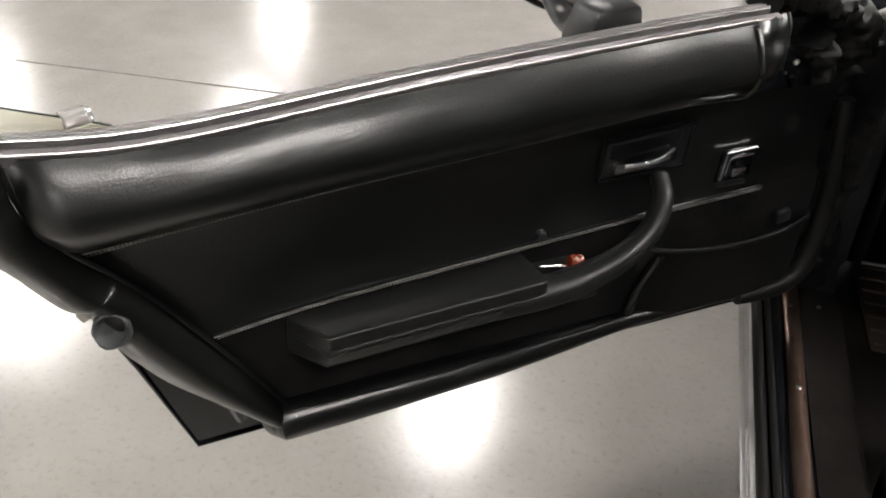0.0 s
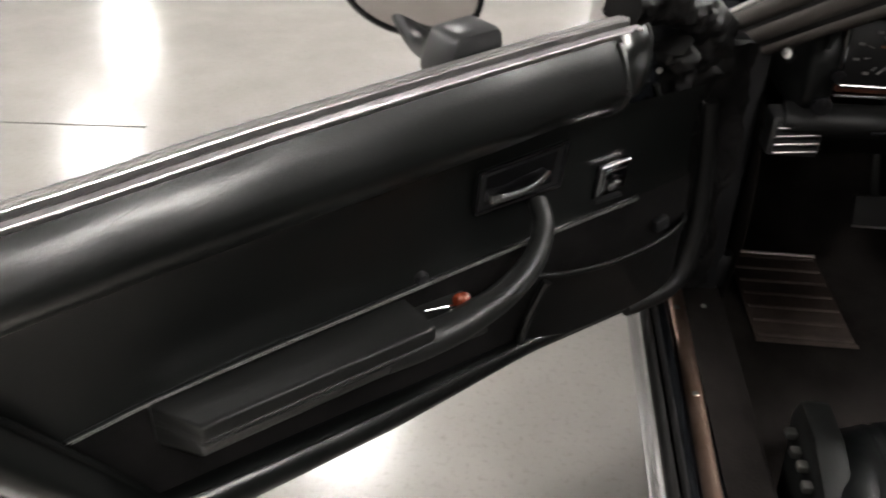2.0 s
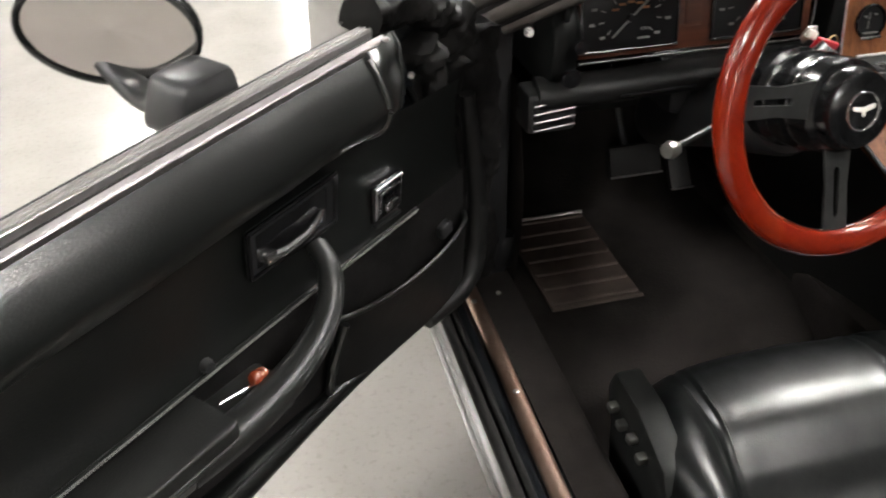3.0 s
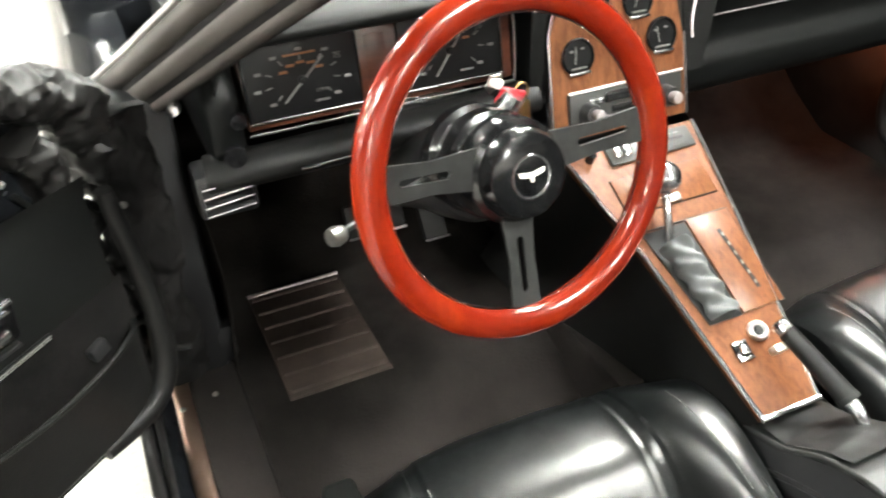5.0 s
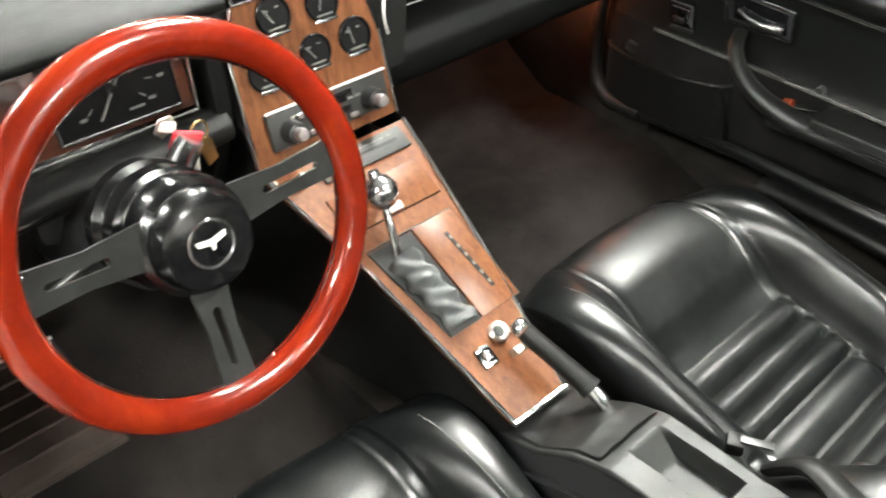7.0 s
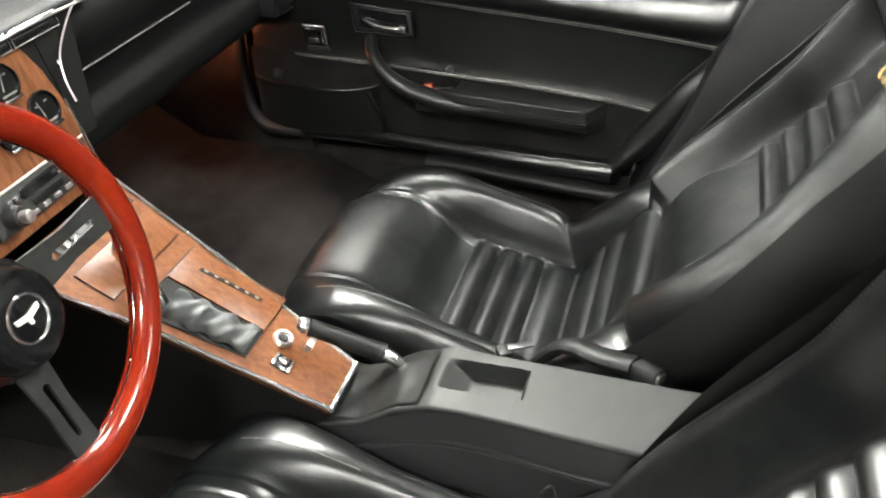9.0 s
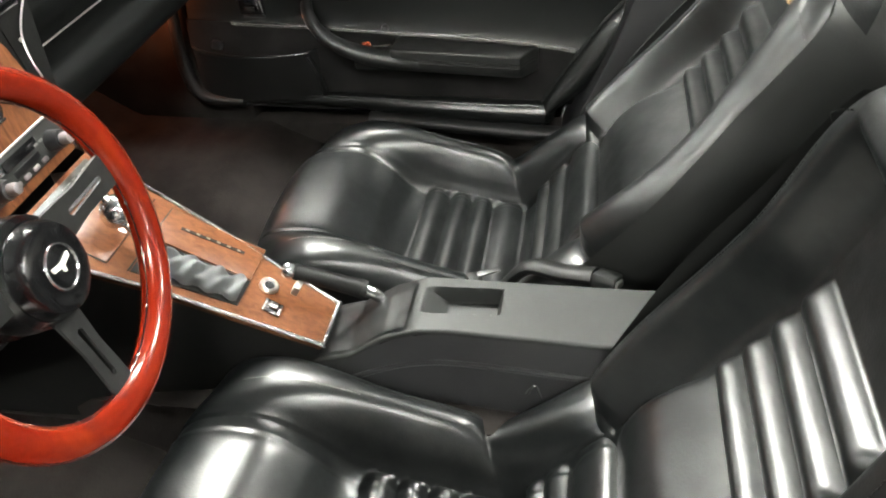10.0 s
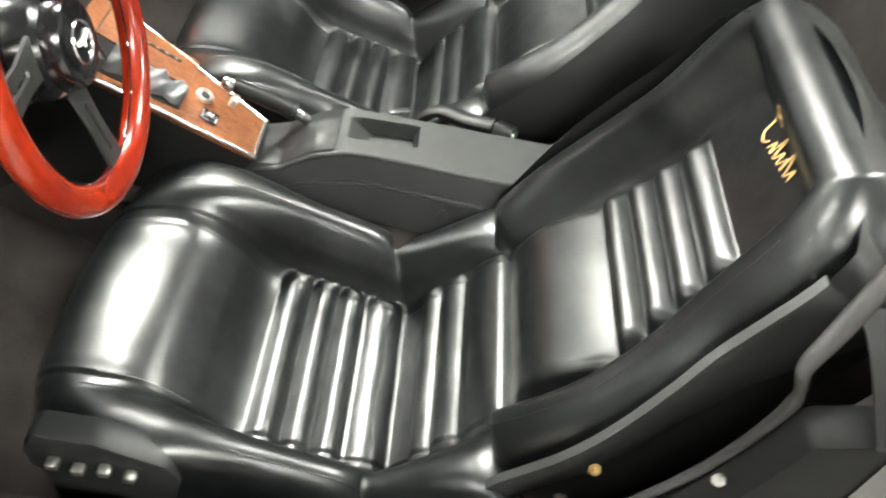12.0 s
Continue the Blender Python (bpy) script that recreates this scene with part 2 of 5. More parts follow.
def sheet(fn, nu, nv, closed_u=False):
    """A grid of fn(i, j) with i, j from 0 to 1."""
    bm = bmesh.new()
    rows = [[bm.verts.new(fn(i / nu, j / nv)) for j in range(nv + 1)] for i in range(nu + (0 if closed_u else 1))]
    for i in range(nu):
        a, b = rows[i], rows[(i + 1) % len(rows)]
        for j in range(nv):
            bm.faces.new((a[j], b[j], b[j + 1], a[j + 1]))
    return bm


def prism(outline, y0, y1, bevel=0.0, axis="y"):
    """An outline in the x-z plane made solid from y0 to y1 (or in x-y from z0 to z1)."""
    bm = bmesh.new()
    put = (lambda a, b, c: (a, c, b)) if axis == "y" else ((lambda a, b, c: (a, b, c)) if axis == "z" else (lambda a, b, c: (c, a, b)))
    lo = [bm.verts.new(put(a, b, y0)) for a, b in outline]
    hi = [bm.verts.new(put(a, b, y1)) for a, b in outline]
    bm.faces.new(lo)
    bm.faces.new(hi[::-1])
    for i in range(len(lo)):
        j = (i + 1) % len(lo)
        bm.faces.new((lo[i], lo[j], hi[j], hi[i]))
    if bevel:
        bmesh.ops.recalc_face_normals(bm, faces=bm.faces)
        bmesh.ops.bevel(bm, geom=bm.edges[:], offset=bevel, segments=2, affect="EDGES", profile=0.5)
    return bm


def crumple(bm, amount, scale, shift=0.0):
    """Uneven folds: pushes every vertex along its normal by smooth noise."""
    bm.normal_update()
    for v in bm.verts:
        p = v.co * scale + Vector((shift, shift * 0.7, -shift))
        v.co += v.normal * amount * (noise.noise(p) + 0.5 * noise.noise(p * 2.3))
    return bm


def swept(profile, us, place):
    """An open outline of (w, dz) carried along the values us by place(u, w, dz)."""
    return sheet(lambda i, j: place(us[round(i * (len(us) - 1))], *profile[round(j * (len(profile) - 1))]), len(us) - 1, len(profile) - 1)


def lathe(profile, seg=32):
    """(radius, height) turned round z."""
    return sheet(lambda i, j: (lambda r, h, a: (r * math.cos(a), r * math.sin(a), h))(*profile[round(j * (len(profile) - 1))], 2 * math.pi * i), seg, len(profile) - 1, True)


def smooth_path(points, n):
    """A rounded line through the points, in n steps."""
    pts = [Vector(p) for p in points]
    out = []
    for k in range(n + 1):
        s = k / n * (len(pts) - 1)
        i = min(int(s), len(pts) - 2)
        f = s - i
        p0, p1, p2, p3 = pts[max(i - 1, 0)], pts[i], pts[i + 1], pts[min(i + 2, len(pts) - 1)]
        out.append(0.5 * ((2 * p1) + (p2 - p0) * f + (2 * p0 - 5 * p1 + 4 * p2 - p3) * f * f + (3 * p1 - p0 - 3 * p2 + p3) * f ** 3))
    return out


def tube(points, radius, seg=10, n=0, flat=1.0, side=(0, 0, 1)):
    """A tube along a line; radius may be a list; flat squeezes it along side."""
    pts = smooth_path(points, n) if n else [Vector(p) for p in points]
    side = Vector(side)
    bm = bmesh.new()
    rings = []
    for k, p in enumerate(pts):
        d = (pts[min(k + 1, len(pts) - 1)] - pts[max(k - 1, 0)]).normalized()
        a = d.cross(side)
        a = a.normalized() if a.length > 1e-4 else d.orthogonal().normalized()
        b = a.cross(d).normalized()
        f = k / (len(pts) - 1)
        r = radius if not isinstance(radius, (list, tuple)) else float(np.interp(f, np.linspace(0, 1, len(radius)), radius))
        rings.append([bm.verts.new(p + r * math.cos(2 * math.pi * s / seg) * a + r * flat * math.sin(2 * math.pi * s / seg) * b) for s in range(seg)])
    for x, y in zip(rings, rings[1:]):
        for s in range(seg):
            t = (s + 1) % seg
            bm.faces.new((x[s], y[s], y[t], x[t]))
    bm.faces.new(rings[0][::-1])
    bm.faces.new(rings[-1])
    return bm


def seam(points, out, pitch=0.006, width=0.0010, n=60):
    """A row of stitches along a line, each standing a little proud towards out."""
    pts = smooth_path(points, n)
    out = Vector(out).normalized()
    bms = bmesh.new()
    run, along = 0.0, [0.0]
    for a, b in zip(pts, pts[1:]):
        run += (b - a).length
        along.append(run)
    count = int(run / pitch)
    xs = [[p[k] for p in pts] for k in range(3)]
    for c in range(count):
        ends = [Vector([np.interp((c + f) * pitch, along, xs[k]) for k in range(3)]) for f in (0.12, 0.5, 0.88)]
        d = (ends[2] - ends[0]).normalized()
        a = d.cross(out).normalized() * width
        prof = [(0, 0.2), (0.5, 1.0), (1.0, 0.2)]
        rows = []
        for e, (f, h) in zip(ends, prof):
            rows.append([bms.verts.new(e - a), bms.verts.new(e + out * width * 1.3 * h), bms.verts.new(e + a)])
        for r0, r1 in zip(rows, rows[1:]):
            for k in range(2):
                bms.faces.new((r0[k], r1[k], r1[k + 1], r0[k + 1]))
    return bms


def lettering(body, size):
    """Words in the built-in font as a thin mesh, centred on its place, in the x-y plane."""
    cu = bpy.data.curves.new("lettering", "FONT")
    cu.body, cu.size, cu.extrude, cu.align_x, cu.align_y, cu.resolution_u = body, size, 0.0002, "CENTER", "CENTER", 3
    ob = bpy.data.objects.new("lettering", cu)
    scene.collection.objects.link(ob)
    me = bpy.data.meshes.new_from_object(ob.evaluated_get(bpy.context.evaluated_depsgraph_get()))
    bm = bmesh.new()
    bm.from_mesh(me)
    bpy.data.objects.remove(ob)
    bpy.data.curves.remove(cu)
    bpy.data.meshes.remove(me)
    return bm


def line(table):
    xs, ys = [t[0] for t in table], [t[1] for t in table]
    return lambda v: float(np.interp(v, xs, ys))


def bolt(r, h, hexa=False):
    bm = lathe([(0.0001, h), (r * 0.75, h), (r, h * 0.7), (r, 0)], 6 if hexa else 12)
    return bm


def axes(origin, x, y, z):
    m = Matrix((x, y, z)).transposed().to_4x4()
    m.translation = Vector(origin)
    return m

# ---- the garage ----
FLOOR_SIZE = 13.0
floor = part("floor", box(-FLOOR_SIZE, 10, -9, 19, -0.1, 0.0), CONCRETE, None, "pale polished concrete garage floor with soft lamp reflections", kind="structure", category="floor")
part("floor_joint", moved(box(-0.62, 0.50, -0.0015, 0.0015, -0.004, 0.003), pose(-2.72, 1.674, 0, 0, 0, 3.8)), JOINT, None, "short thin dark crack in the concrete floor", kind="structure", category="floor joint")
# unseen walls; the east and north ones are dark to deepen leather reflections
part("wall_west", box(-FLOOR_SIZE - 0.2, -FLOOR_SIZE, -9, 19, 0, 4.2), LIGHT_WALL, None, "plain white garage wall", kind="structure", category="wall")
part("wall_east", box(10, 10.2, -9, 19, 0, 4.2), DARK_WALL, None, "unseen garage wall, dark to deepen reflections", kind="structure", category="wall")
part("wall_north", box(-FLOOR_SIZE - 0.2, 10.2, 19, 19.2, 0, 4.2), DARK_WALL, None, "unseen garage wall, dark to deepen reflections", kind="structure", category="wall")
part("wall_south", box(-FLOOR_SIZE - 0.2, 10.2, -9.2, -9, 0, 4.2), LIGHT_WALL, None, "plain white garage wall", kind="structure", category="wall")
part("ceiling", box(-FLOOR_SIZE - 0.2, 10.2, -9.2, 19.2, 4.2, 4.4), CEILING, None, "plain dark garage ceiling", kind="structure", category="ceiling")


def ceiling_light():
    t = thing("ceiling_light", pose(0, 0, 4.2), "white ceiling light panel, switched on", "ceiling light", "garage ceiling lights")
    part("housing", box(-0.34, 0.34, -0.59, 0.59, -0.06, 0.0, 0.01), LIGHT_WALL, t)
    part("diffuser", box(-0.30, 0.30, -0.55, 0.55, -0.075, -0.055, 0.005), PANEL_LIGHT, t, "glowing white diffuser")
    return t


lamp = ceiling_light()
LAMPS = [(-11.3 + 4.5 * i - (0.0, 0.2, 0.0, 0.0, 1.8)[j], (0.0, 0.95, 4.6, 9.25, 14.2)[j], 0) for i in range(5) for j in range(1, 5) if (i, j) not in ((2, 1), (4, 1), (4, 2), (0, 4), (2, 4))]
# added unseen lamps: a bolster highlight, and fill for the footwell from behind
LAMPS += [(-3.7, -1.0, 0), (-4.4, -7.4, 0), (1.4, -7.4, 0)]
# added unseen lamps slanting over the far side, for nose and door highlights
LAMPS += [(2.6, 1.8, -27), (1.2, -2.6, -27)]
lamp.matrix_world = pose(*LAMPS[0][:2], 4.2)
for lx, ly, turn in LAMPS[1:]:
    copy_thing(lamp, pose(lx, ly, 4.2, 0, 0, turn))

# ---- body of the car: floor pan, sills, pillars ----
FLOOR_Z = 0.298
SEAT_Z = 0.15
PAN = line([(-0.8, 0.15), (0.08, 0.155), (0.38, 0.296), (0.72, 0.298), (0.82, 0.36), (1.05, 0.56)])
car = thing("car_body", pose(0, 0, 0.15), "black two-seat sports car body with its roof panels off", "car")


def shell(name, bm, mat, label="", parent=None):
    return part(name, moved(bm, Matrix.Translation((0, 0, -0.15))), mat, parent or car, label)


shell("floor_pan", box(-0.70, 0.86, -0.9, 1.05, 0.08, 0.14), PLASTIC)
shell("carpet", sheet(lambda i, j: (-0.68 + 1.53 * i, -0.86 + 1.88 * j, PAN(-0.86 + 1.88 * j) + 0.002 * math.sin(31 * i + 17 * j)), 40, 80), CARPET, "dark brown cut-pile carpet")
# driver's sill: painted rocker, seal, bright sill plate, carpeted inner edge
shell("rocker", tube([(-0.685, 0.9, 0.300), (-0.685, -0.75, 0.300)], 0.076, 16, flat=1.0), PAINT, "black painted rocker panel")
shell("rocker_top", box(-0.758, -0.69, -0.75, 0.47, 0.31, 0.375, 0.008), PAINT)
shell("sill_seal", tube([(-0.752, 0.44, 0.380), (-0.752, -0.75, 0.380)], 0.008, 10), RUBBER, "black rubber door seal")
shell("sill_lip", tube([(-0.735, 0.44, 0.379), (-0.735, -0.75, 0.379)], 0.005, 8), RUBBER)
sill = shell("sill_plate", tube([(-0.697, 0.455, 0.380), (-0.700, 0.20, 0.380), (-0.704, -0.05, 0.380), (-0.704, -0.70, 0.380)], 0.0125, 24, 20, flat=0.55), SILL_METAL, "worn metal door sill plate")
for y in (0.37, 0.167, -0.06, -0.30):
    part("rivet", moved(bolt(0.0045, 0.002), Matrix.Translation((-0.701, y, 0.2365))), STEEL, sill)
shell("sill_carpet", sheet(lambda i, j: (-0.686 + 0.072 * min(1, i / 0.45) + 0.012 * max(0, i - 0.45), -0.86 + 1.32 * j, 0.3785 - 0.007 * min(1, i / 0.4) - (0.372 - PAN(-0.86 + 1.32 * j)) * max(0, i - 0.4) / 0.6), 14, 40), CARPET)
shell("push_pin", moved(bolt(0.004, 0.003), pose(-0.655, 0.39, 0.378)), STEEL)
shell("far_sill", box(0.79, 0.86, -0.72, 0.9, 0.15, 0.30, 0.02), CARPET)
# hinge pillar and kick panel
shell("hinge_pillar", box(-0.735, -0.62, 0.449, 0.56, 0.30, 0.80, 0.015), PLASTIC, "black hinge pillar")
shell("pillar_boot", crumple(crumple(sheet(lambda i, j: (-0.735 + 0.085 * i, 0.430 - 0.020 * math.sin(math.pi * i), 0.40 + 0.40 * j), 40, 110), 0.012, 14, 7.0), 0.006, 42, 1.0), DOOR_CARPET, "crumpled black rubber pillar boot")
shell("kick_panel", sheet(lambda i, j: (-0.625 + 0.02 * math.sin(math.pi * j), 0.43 + 0.60 * i, 0.30 + 0.42 * j), 12, 10), CARPET)
shell("sill_end_cap", box(-0.722, -0.605, 0.451, 0.485, 0.372, 0.440, 0.012), PLASTIC)
for x, z, r in ((-0.700, 0.685, 0.0045), (-0.722, 0.567, 0.005), (-0.745, 0.594, 0.004)):
    shell("pillar_bolt", moved(bolt(r, 0.006), pose(x, 0.420, z, 90, 0, 0)), STEEL)
shell("firewall", box(-0.72, 0.88, 1.0, 1.04, 0.20, 0.92), CARPET)
shell("courtesy_lamp", moved(lathe([(0.0001, 0.012), (0.014, 0.009), (0.020, 0.0)], 18), pose(0.735, 0.575, 0.605, -127, 0, -15)), LIT_LENS, "small lit amber courtesy lamp")
shell("far_sill_roll", tube([(0.735, 0.12, 0.345), (0.735, -0.03, 0.336), (0.735, -0.16, 0.326), (0.735, -0.30, 0.318), (0.735, -0.42, 0.312)], 0.020, 14, 20, flat=0.8), VINYL, "soft black roll along the far sill")
shell("far_kick_panel", box(0.80, 0.88, 0.42, 1.0, 0.2, 0.80, 0.02), CARPET)
# windscreen pillar
PILLAR_UP, PILLAR_SIDE, PILLAR_IN = Vector((0.283, -0.822, 0.493)), Vector((0.438, -0.347, -0.829)), Vector((0.853, 0.451, 0.262))


def pillar_rib(name, side, depth, r, flat, mat, label=""):
    pts = [Vector((-0.655, 0.47, 0.79)) + PILLAR_UP * (-0.06 + 0.60 * k / 16) + PILLAR_SIDE * side + PILLAR_IN * (depth + 0.010 * math.sin(math.pi * k / 16)) for k in range(17)]
    shell(name, tube(pts, r, 16, flat=flat, side=tuple(PILLAR_IN)), mat, label)


pillar_rib("windscreen_pillar", -0.006, 0.012, 0.036, 0.5, RUBBER, "black windscreen pillar core")
pillar_rib("pillar_trim", -0.047, 0.0, 0.005, 1.0, SATIN, "bright windscreen pillar trim")
pillar_rib("pillar_cover", -0.031, 0.0, 0.0135, 0.8, PILLAR, "taupe ribbed windscreen pillar cover")
pillar_rib("pillar_cover", -0.003, 0.002, 0.0135, 0.8, PILLAR)
pillar_rib("pillar_cover", 0.019, 0.004, 0.0085, 0.9, PILLAR)
shell("cowl", box(-0.72, 0.88, 0.80, 1.6, 0.70, 0.86, 0.03), PAINT, "black painted cowl")
shell("front_wing", sheet(lambda i, j: (-0.64 - 0.16 * math.sin(1.57 * j), 0.50 + 1.2 * i, 0.30 + 0.50 * math.cos(1.57 * j ** 1.3)), 12, 14), PAINT, "black painted front wing")
# rear bulkhead and lock pillar
shell("rear_bulkhead", box(-0.76, 0.90, -0.98, -0.86, 0.15, 0.93, 0.03), CARPET)
shell("rear_deck", box(-0.76, 0.90, -1.9, -0.86, 0.80, 0.90, 0.03), CARPET)
LOCK = [(-0.30, 0.30), (-0.345, 0.40), (-0.395, 0.52), (-0.440, 0.66), (-0.485, 0.765), (-0.503, 0.83), (-0.510, 0.868), (-0.55, 0.880), (-0.70, 0.880), (-1.0, 0.87), (-1.0, 0.2), (-0.32, 0.2)]
shell("lock_pillar", prism(LOCK, -0.738, -0.700, 0.008, axis="x"), JAMB, "black door lock pillar")
shell("inner_quarter", prism([(-0.44, 0.2), (-0.50, 0.50), (-0.575, 0.72), (-0.62, 0.86), (-1.0, 0.86), (-1.0, 0.2)], -0.700, -0.64, 0.012, axis="x"), CARPET)
shell("pillar_edge", tube([(-0.702, -0.335, 0.40), (-0.702, -0.388, 0.52), (-0.702, -0.430, 0.66), (-0.701, -0.458, 0.715), (-0.700, -0.485, 0.768), (-0.700, -0.501, 0.830), (-0.698, -0.507, 0.868), (-0.690, -0.503, 0.893), (-0.668, -0.524, 0.905), (-0.630, -0.560, 0.926), (-0.58, -0.61, 0.94)], [0.004, 0.004, 0.0045, 0.005, 0.006, 0.008, 0.009], 12, 60, flat=0.7), RUBBER, "grey-black rubber door seal")
shell("rear_wing", sheet(lambda i, j: (-0.74 - 0.10 * math.sin(1.4 * i) * (0.4 + 0.6 * math.sin(math.pi * j)), -0.56 - 1.2 * i, 0.25 + 0.63 * j), 14, 14), PAINT, "black painted rear wing")
shell("shoulder", sheet(lambda i, j: (-0.74 + 0.10 * j, -0.545 - 1.2 * i, 0.880 + 0.030 * math.sin(1.57 * j)), 10, 6), JAMB)
shell("far_quarter", prism(LOCK, 0.70, 0.86, 0.012, axis="x"), PLASTIC)
for x, y, z, mt in ((-0.690, -0.413, 0.721, BRASS), (-0.724, -0.482, 0.790, STEEL)):
    shell("pillar_bolt", moved(bolt(0.0048, 0.007, True), pose(x, y, z, -60, -30, 0)), mt)

# ---- doors: local x from the hinge to the rear, y into the cabin, z up ----
TOP = line([(p.x, p.y) for p in smooth_path([(-0.05, 0.90, 0), (0.222, 0.893, 0), (0.583, 0.869, 0), (0.857, 0.844, 0), (0.993, 0.849, 0), (1.1, 0.865, 0)], 300)])
SEAM1 = line([(p.x, p.y) for p in smooth_path([(0.0, 0.770, 0), (0.187, 0.7725, 0), (0.272, 0.772, 0), (0.38, 0.763, 0), (0.499, 0.753, 0), (0.697, 0.738, 0), (0.85, 0.7225, 0), (0.952, 0.710, 0), (1.1, 0.69, 0)], 160)])
SEAM2 = line([(0.0, 0.636), (0.098, 0.630), (0.238, 0.6235), (0.312, 0.621), (0.448, 0.6125), (0.633, 0.601), (0.768, 0.589), (0.855, 0.575), (1.0, 0.553)])
INNER = line([(0.40, 0.735), (0.46, 0.777), (0.552, 0.834), (0.641, 0.896), (0.711, 0.957), (0.758, 0.986), (0.832, 0.999), (0.9, 1.005)])
PAD_W = line([(p.y, p.x) for p in smooth_path([(0.008, 0.0, 0), (0.028, 0.08, 0), (0.047, 0.20, 0), (0.0575, 0.33, 0), (0.0615, 0.45, 0), (0.0595, 0.57, 0), (0.0530, 0.71, 0), (0.0440, 0.86, 0), (0.0330, 1.0, 0)], 90)])
ROLL_IN = [(0.832, 0.999), (0.790, 0.995), (0.758, 0.986), (0.711, 0.957), (0.641, 0.896), (0.552, 0.834), (0.45, 0.768)]
ROLL_OUT = [(0.80, 1.10), (0.706, 1.027), (0.672, 1.005), (0.648, 0.988), (0.643, 0.980), (0.640, 0.968), (0.624, 0.960), (0.603, 0.953), (0.587, 0.945), (0.558, 0.927), (0.505, 0.885), (0.413, 0.783)]


def car_door(name, m, flip, label):
    t = thing(name, m, label, "car door", "car doors")
    f = Matrix.Diagonal((1, flip, 1, 1))

    def add(part_name, bm, mat, tag="", parent=None, sharp=38):
        return part(part_name, moved(bm, f), mat, parent or t, tag, sharp)

    def pad(i, j):
        k = math.sin(math.pi * j)
        z0 = SEAM1(0.95) + (TOP(0.95) - 0.0225 - SEAM1(0.95)) * j
        u = 0.20 + (INNER(z0) - 0.20) * i
        lo, hi = SEAM1(u), TOP(u) - 0.0225
        w = PAD_W(j - 0.05 * i ** 1.5 * k) * (1 - 0.30 * max(0.0, (i - 0.955) / 0.045) ** 2)
        return (u, w + 0.0008 * math.sin(40 * u) * k, lo + (hi - lo) * j)
    add("upper_pad", sheet(pad, 90, 44), LEATHER, "rounded black leather upper door pad")

    def cap(i, j):
        u = 0.156 + 0.047 * i - 0.008 * (1 - i) * j
        lo, hi = SEAM1(u) + 0.01, TOP(u) - 0.018
        w = 0.002 + PAD_W(j) * (0.62 + 0.40 * math.sin(1.57 * i))
        return (u, w + 0.0022 * math.sin(9 * j + 7 * i) + 0.0012 * math.sin(23 * j), lo + (hi - lo) * j)
    add("end_cap", sheet(cap, 16, 30), LEATHER, "creased black leather end cap")
    add("cap_lip", tube([tuple(Vector(cap(0, j / 18)) + Vector((0, 0.001, 0))) for j in range(6, 19)], 0.0022, 8), BACK_PLASTIC, "paler lip along the edge of the end cap")
    add("cap_piping", tube([(0.2035, PAD_W(j / 18) + 0.001, SEAM1(0.2) + (TOP(0.2) - 0.02 - SEAM1(0.2)) * j / 18) for j in range(1, 18)], 0.004, 8), LEATHER)

    def mid(i, j):
        z0 = SEAM2(0.5) + (SEAM1(0.5) - SEAM2(0.5)) * j
        u = 0.0 + (INNER(z0) + 0.01) * i
        lo, hi = SEAM2(u), SEAM1(u)
        return (u, 0.006 - 0.008 * math.sin(math.pi * j) ** 0.6, lo + (hi - lo) * j)
    add("middle_panel", sheet(mid, 50, 14), LEATHER, "flat black leather door panel")

    def low(i, j):
        z0 = 0.425 + (SEAM2(0.5) - 0.425) * j
        u = -0.01 + (INNER(z0) + 0.02) * i
        lo, hi = 0.425, SEAM2(u)
        return (u, 0.002 + 0.003 * math.sin(math.pi * j), lo + (hi - lo) * j)
    add("lower_panel", sheet(low, 50, 12), DOOR_CARPET, "black carpeted lower door panel")
    ins, outs = smooth_path([(z, u, 0) for z, u in ROLL_IN], 40), smooth_path([(z, u, 0) for z, u in ROLL_OUT], 90)
    inner = line(sorted((p.x, p.y) for p in ins))

    def roll(i, j):
        b = outs[round(i * 90)]
        z = 0.832 - (0.80 - b.x) * (0.832 - 0.45) / (0.80 - 0.413)
        a = Vector((z, inner(z), 0))
        p = a + (b - a) * j
        k = max(0.0, min(1.0, (z - 0.70) / 0.10))
        return (p.y, -0.012 + (0.045 + 0.030 * k) * math.sin(math.pi * (0.12 + 0.22 * k + (0.88 - 0.22 * k) * j) * 0.94) ** 0.8, p.x)
    add("rear_roll", sheet(roll, 90, 14), LEATHER, "padded black leather rear edge")
    add("roll_piping", tube([(p.y - 0.001, 0.014 + 0.036 * max(0, p.x - 0.69) / 0.14, p.x) for p in ins], 0.003, 8), LEATHER)
    add("bottom_roll", tube([(0.779, 0.008, 0.431), (0.774, 0.010, 0.432), (0.765, 0.012, 0.433), (0.62, 0.016, 0.440), (0.475, 0.018, 0.447), (0.32, 0.014, 0.453), (0.20, 0.008, 0.450), (0.0, 0.002, 0.443)], [0.006, 0.020, 0.026, 0.026, 0.025, 0.023, 0.021, 0.017, 0.013, 0.011, 0.010, 0.010], 20, 80, flat=1.0), LEATHER, "padded black leather lower edge")
    add("bottom_piping", tube([(0.772, 0.024, 0.455), (0.62, 0.030, 0.459), (0.475, 0.029, 0.464), (0.30, 0.020, 0.467)], 0.0016, 6, 30), LEATHER)
    add("roll_seam", seam([(0.765, 0.030, 0.452), (0.772, 0.036, 0.430), (0.780, 0.026, 0.411)], (0, 1, 0), n=12), THREAD)
